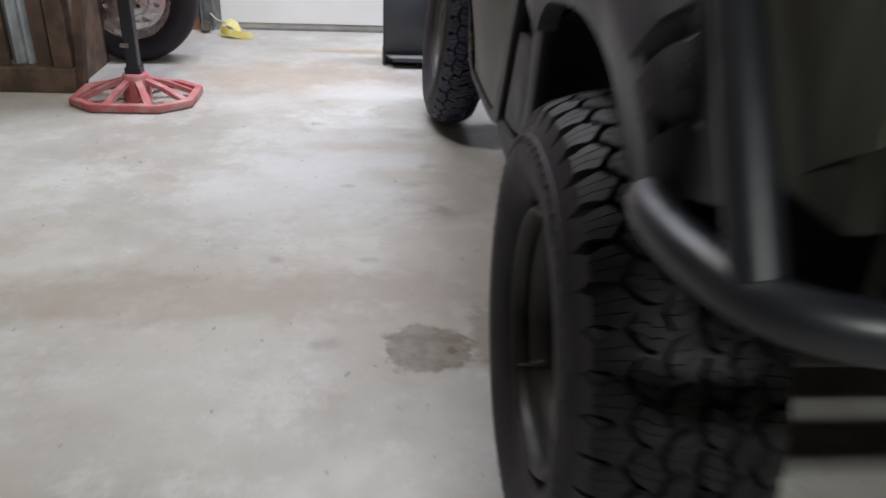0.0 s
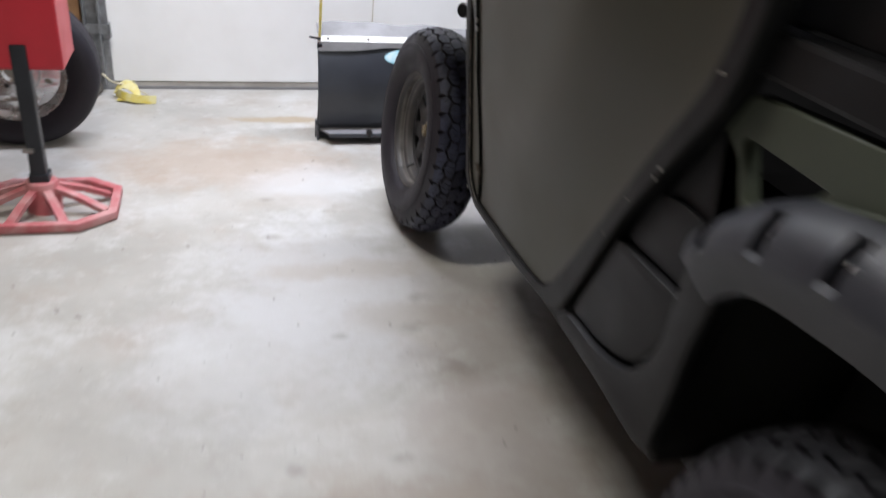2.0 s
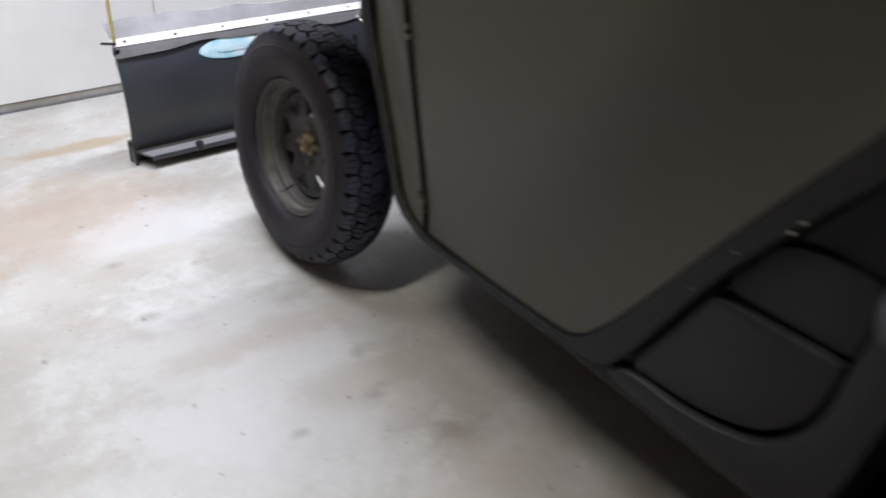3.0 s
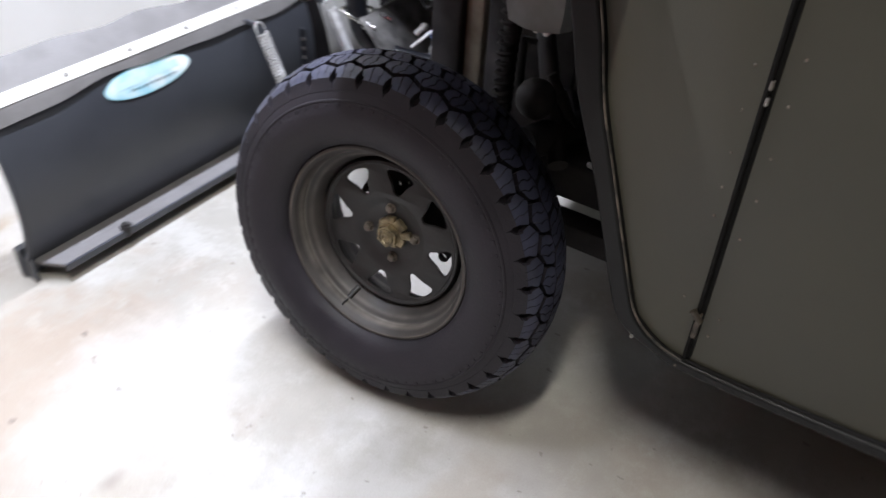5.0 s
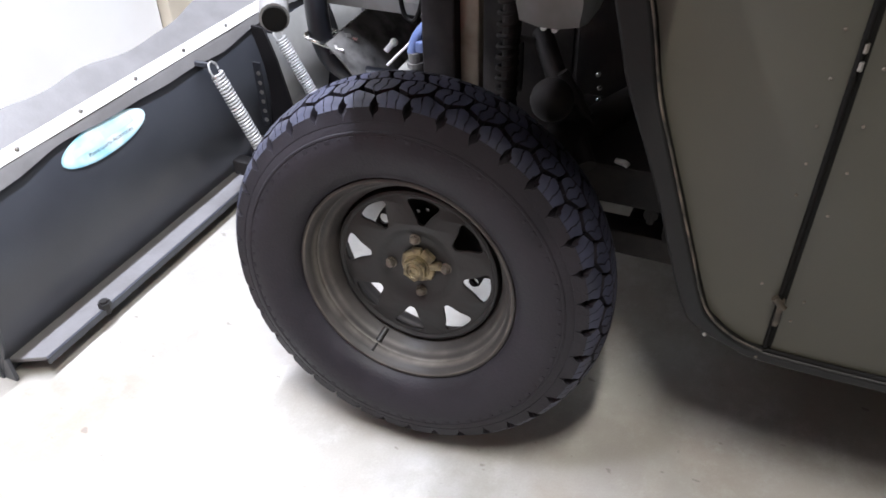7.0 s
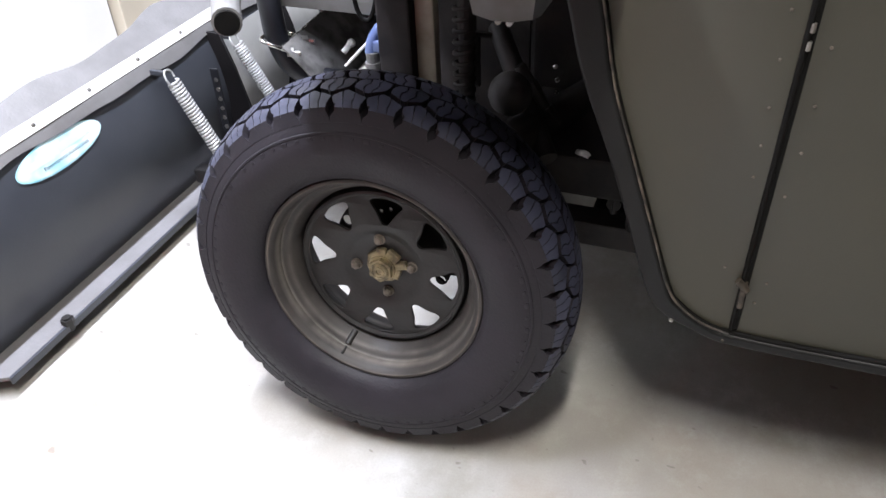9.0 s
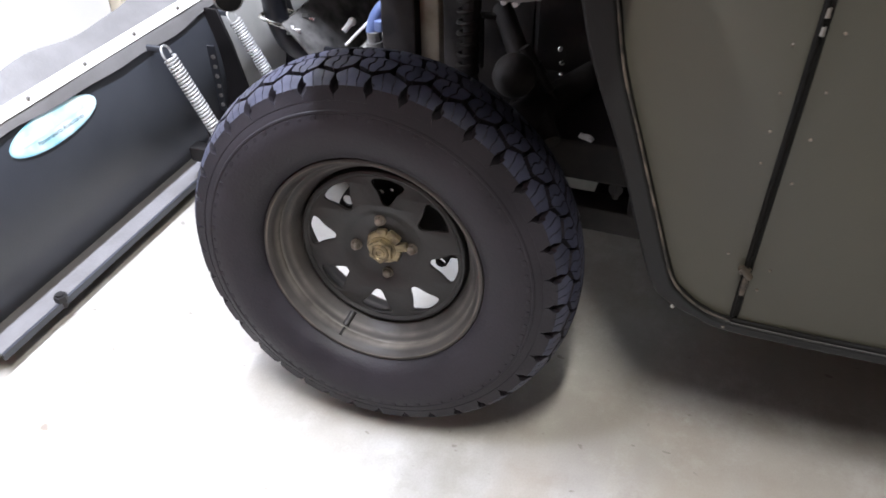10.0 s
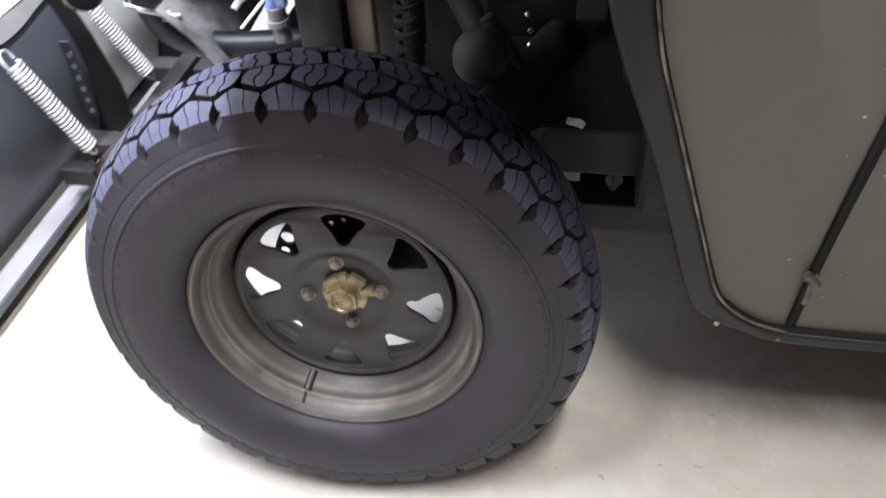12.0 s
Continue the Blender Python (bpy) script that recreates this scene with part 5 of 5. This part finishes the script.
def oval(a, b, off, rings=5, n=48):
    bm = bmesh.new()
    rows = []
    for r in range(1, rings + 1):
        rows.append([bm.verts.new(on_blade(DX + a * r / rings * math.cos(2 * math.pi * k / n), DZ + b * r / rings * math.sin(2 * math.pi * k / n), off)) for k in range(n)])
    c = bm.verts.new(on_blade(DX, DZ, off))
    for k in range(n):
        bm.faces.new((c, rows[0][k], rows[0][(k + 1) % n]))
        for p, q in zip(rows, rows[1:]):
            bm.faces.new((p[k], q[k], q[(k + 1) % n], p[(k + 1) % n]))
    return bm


decal = ppart("decal", oval(DA, DB, 0.0062), M_CYAN, blade, "cyan and white oval sticker")
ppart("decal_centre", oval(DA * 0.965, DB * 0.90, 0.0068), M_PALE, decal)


def bar_on(x0, x1, z0, z1, off=0.0074):
    return loft([[on_blade(x0 + (x1 - x0) * i / 4, z, off) for i in range(5)] for z in (z0, z1)])


for x0, x1, z0, z1 in ((0.035, 0.098, 0.344, 0.359), (0.118, 0.205, 0.346, 0.362)):
    ppart("decal_bar", bar_on(x0, x1, z0, z1), M_BARS, decal)
cu = bpy.data.curves.new("tmp", "FONT")
cu.body, cu.size, cu.align_x = "Powersports Accessories", 0.0122, "CENTER"
txt = from_curve(cu)
for v in txt.verts:
    v.co = Vector(on_blade(0.130 + v.co.x, 0.3325 + v.co.y, 0.0078))
ppart("decal_text", txt, M_INK, decal)

# ---- red pedestal stand ----
stand = thing("pedestal_stand", "red octagonal cast base with black post and red box", "pedestal stand", (-1.185, 2.60, 0))


def octagon(rx, ry, cut):
    return [(-rx + cut, -ry), (rx - cut, -ry), (rx, -ry + cut * 0.8), (rx, ry - cut * 0.8), (rx - cut, ry), (-rx + cut, ry), (-rx, ry - cut * 0.8), (-rx, -ry + cut * 0.8)]


def spokes():
    rim = plate([octagon(0.222, 0.175, 0.10), octagon(0.196, 0.150, 0.088)], 0.014, 0.003, Matrix.Translation((0, 0, 0.018)))
    bms = []
    for k in range(8):
        a = radians(22.5 + 45 * k)
        p = Vector((0.205 * math.cos(a), 0.162 * math.sin(a), 0.024))
        q = Vector((0.030 * math.cos(a), 0.030 * math.sin(a), 0.092))
        side = Vector((-math.sin(a), math.cos(a), 0)) * 0.014
        top = Vector((0, 0, 0.010))
        bms.append(thicken(loft([[p + side, p - side], [p.lerp(q, 0.5) + side * 0.9 + top * 0.6, p.lerp(q, 0.5) - side * 0.9 + top * 0.6], [q + side * 0.9, q - side * 0.9]]), 0.016))
    bms.append(lathe([(0.0, 0.052), (0.085, 0.050), (0.100, 0.046), (0.105, 0.040), (0.105, 0.0)], 32, m=Matrix.Rotation(radians(-90), 4, "Y")))
    return rim, bms


base_rim, ribs = spokes()
base = part("base", base_rim, M_REDDUST, stand, "dusty faded red octagonal cast ring")
for rib_mesh in ribs[:-1]:
    part("spoke", rib_mesh, M_REDDUST, base)
part("socket", ribs[-1], M_REDDUST, base)
part("post", merged(box(0, 0, 0.30, 0.045, 0.045, 0.46, 0.006), box(0, 0, 0.115, 0.058, 0.058, 0.03, 0.006)), M_FRAME, stand, "black steel post")
part("pin", rod((-0.03, -0.024, 0.21), (0.0, -0.03, 0.21), 0.008, 10), M_STEEL, stand)
part("box", merged(quad_slab(-0.115, 0.115, -0.015, 0.20, 0.455, 1.25, 0.008)), M_RED, stand, "red painted steel box")

# ---- loose trailer wheel behind the stand ----
sw = thing("trailer_wheel", "loose trailer wheel with silver rim leaning by the wall", "wheel", (-1.335, 3.18, 0.285))
SPIN = Matrix.Rotation(radians(90), 4, "Z") @ Matrix.Rotation(radians(-5), 4, "Y")
part("tyre", lathe([(-0.055, 0.17), (-0.066, 0.185), (-0.078, 0.215), (-0.080, 0.235), (-0.072, 0.262), (-0.058, 0.277), (-0.045, 0.281), (-0.041, 0.276), (-0.037, 0.281), (-0.005, 0.284), (0.005, 0.284), (0.037, 0.281), (0.041, 0.276), (0.045, 0.281), (0.058, 0.277), (0.075, 0.255), (0.08, 0.23), (0.07, 0.19), (0.055, 0.17)], 96, m=SPIN), M_RUBBER, sw, "black road tyre", True)
part("rim", lathe([(-0.052, 0.165), (-0.064, 0.170), (-0.066, 0.178), (-0.060, 0.181), (-0.055, 0.172), (0.05, 0.16), (0.05, 0.15), (-0.02, 0.15), (-0.044, 0.156)], 96, closed=True, m=SPIN), M_SILVER, sw, "bright silver rim", True)
holes = [circle(0.010, 16, 0.112 * math.cos(radians(20 + 45 * k)), 0.112 * math.sin(radians(20 + 45 * k))) for k in range(8)]
part("disc", merged(plate([circle(0.152, 64)] + holes + [circle(0.035, 32)], 0.004, 0.001, SPIN @ Matrix.Translation((-0.028, 0, 0)) @ SIDE), lathe([(-0.030, 0.09), (-0.046, 0.082), (-0.050, 0.060), (-0.050, 0.036), (-0.028, 0.034)], 48, m=SPIN)), M_SILVER, sw, "silver disc with round holes", True)
for k in range(5):
    a = radians(72 * k + 10)
    # Black disc laid on the face in place of a hole's shade.
    part("lug_hole_disc", lathe([(-0.0515, 0.0), (-0.0515, 0.008), (-0.049, 0.009)], 14, m=SPIN @ Matrix.Translation((0, 0.055 * math.cos(a), 0.055 * math.sin(a)))), M_SEAL, sw)

# ---- crate with sheet metal ----
crate = thing("storage_crate", "old brown wooden crate holding corrugated metal sheets", "crate", (-1.75, 2.72, 0))
part("bottom_beam", quad_slab(-0.55, 0.32, -0.06, 0.0, 0.0, 0.095, 0.006), M_WOOD, crate)
part("corner_post", quad_slab(0.245, 0.315, -0.052, 0.02, 0.095, 1.0, 0.005), M_WOOD, crate)
part("brace", box(0, 0, 0, 0.03, 0.05, 0.60, 0.004, pose(0.355, -0.01, 0.29, 0, 6, 0)), M_WOOD, crate)
part("back_board", quad_slab(-0.55, 0.30, 0.05, 0.07, 0.095, 1.0, 0.004), M_WOOD, crate)
part("side_board", quad_slab(0.26, 0.30, 0.07, 0.42, 0.0, 1.0, 0.004), M_WOOD, crate)


def corrugated(x0, x1, y, waves):
    rows = []
    for z in (0.10, 0.55, 1.0):
        rows.append([(x0 + (x1 - x0) * i / (waves * 8), y + 0.012 * math.cos(2 * math.pi * i / 8), z) for i in range(waves * 8 + 1)])
    return thicken(loft(rows), 0.001)


for x0, x1 in ((-0.48, -0.22), (-0.14, 0.02), (0.08, 0.17)):
    part("sheet", corrugated(x0, x1, -0.01, max(2, int((x1 - x0) / 0.05))), M_SHEET, crate, "blue-grey corrugated metal sheet", True)
for x in (-0.18, 0.05, 0.205):
    part("slat", quad_slab(x - 0.028, x + 0.028, -0.03, -0.012, 0.095, 1.0, 0.003), M_WOOD, crate)

# ---- yellow strap by the track ----
strap = thing("yellow_strap", "crumpled yellow webbing strap with pale cord on the floor", "strap", (-1.0, 3.66, 0))


def ribbon(pts, up, w):
    line = rounded([Vector(p) for p in pts], 6, False)
    return thicken(loft([[p - Vector(up) * w * 0.5, p + Vector(up) * w * 0.5] for p in line]), 0.003)


part("webbing", merged(
    ribbon([(-0.07, 0.03, 0.030), (-0.045, -0.02, 0.034), (-0.01, -0.045, 0.028), (0.05, -0.05, 0.020), (0.10, -0.045, 0.018)], (0.1, 0.25, 1), 0.034),
    ribbon([(-0.07, 0.03, 0.04), (-0.03, 0.03, 0.065), (0.01, 0.01, 0.05), (0.03, -0.02, 0.012)], (0.3, 0.8, 0.6), 0.045),
    ribbon([(-0.06, 0.0, 0.012), (0.0, -0.015, 0.014), (0.06, -0.03, 0.010)], (0.1, 1, 0.1), 0.05)), M_YELLOW, strap, "yellow crumpled webbing", True)
part("cord", tube([(-0.12, 0.06, 0.10), (-0.08, 0.04, 0.07), (-0.02, 0.03, 0.055), (0.05, 0.01, 0.03), (0.085, -0.02, 0.006)], 0.004, 3, smooth=5), M_STRING, strap, "pale frayed cord", True)
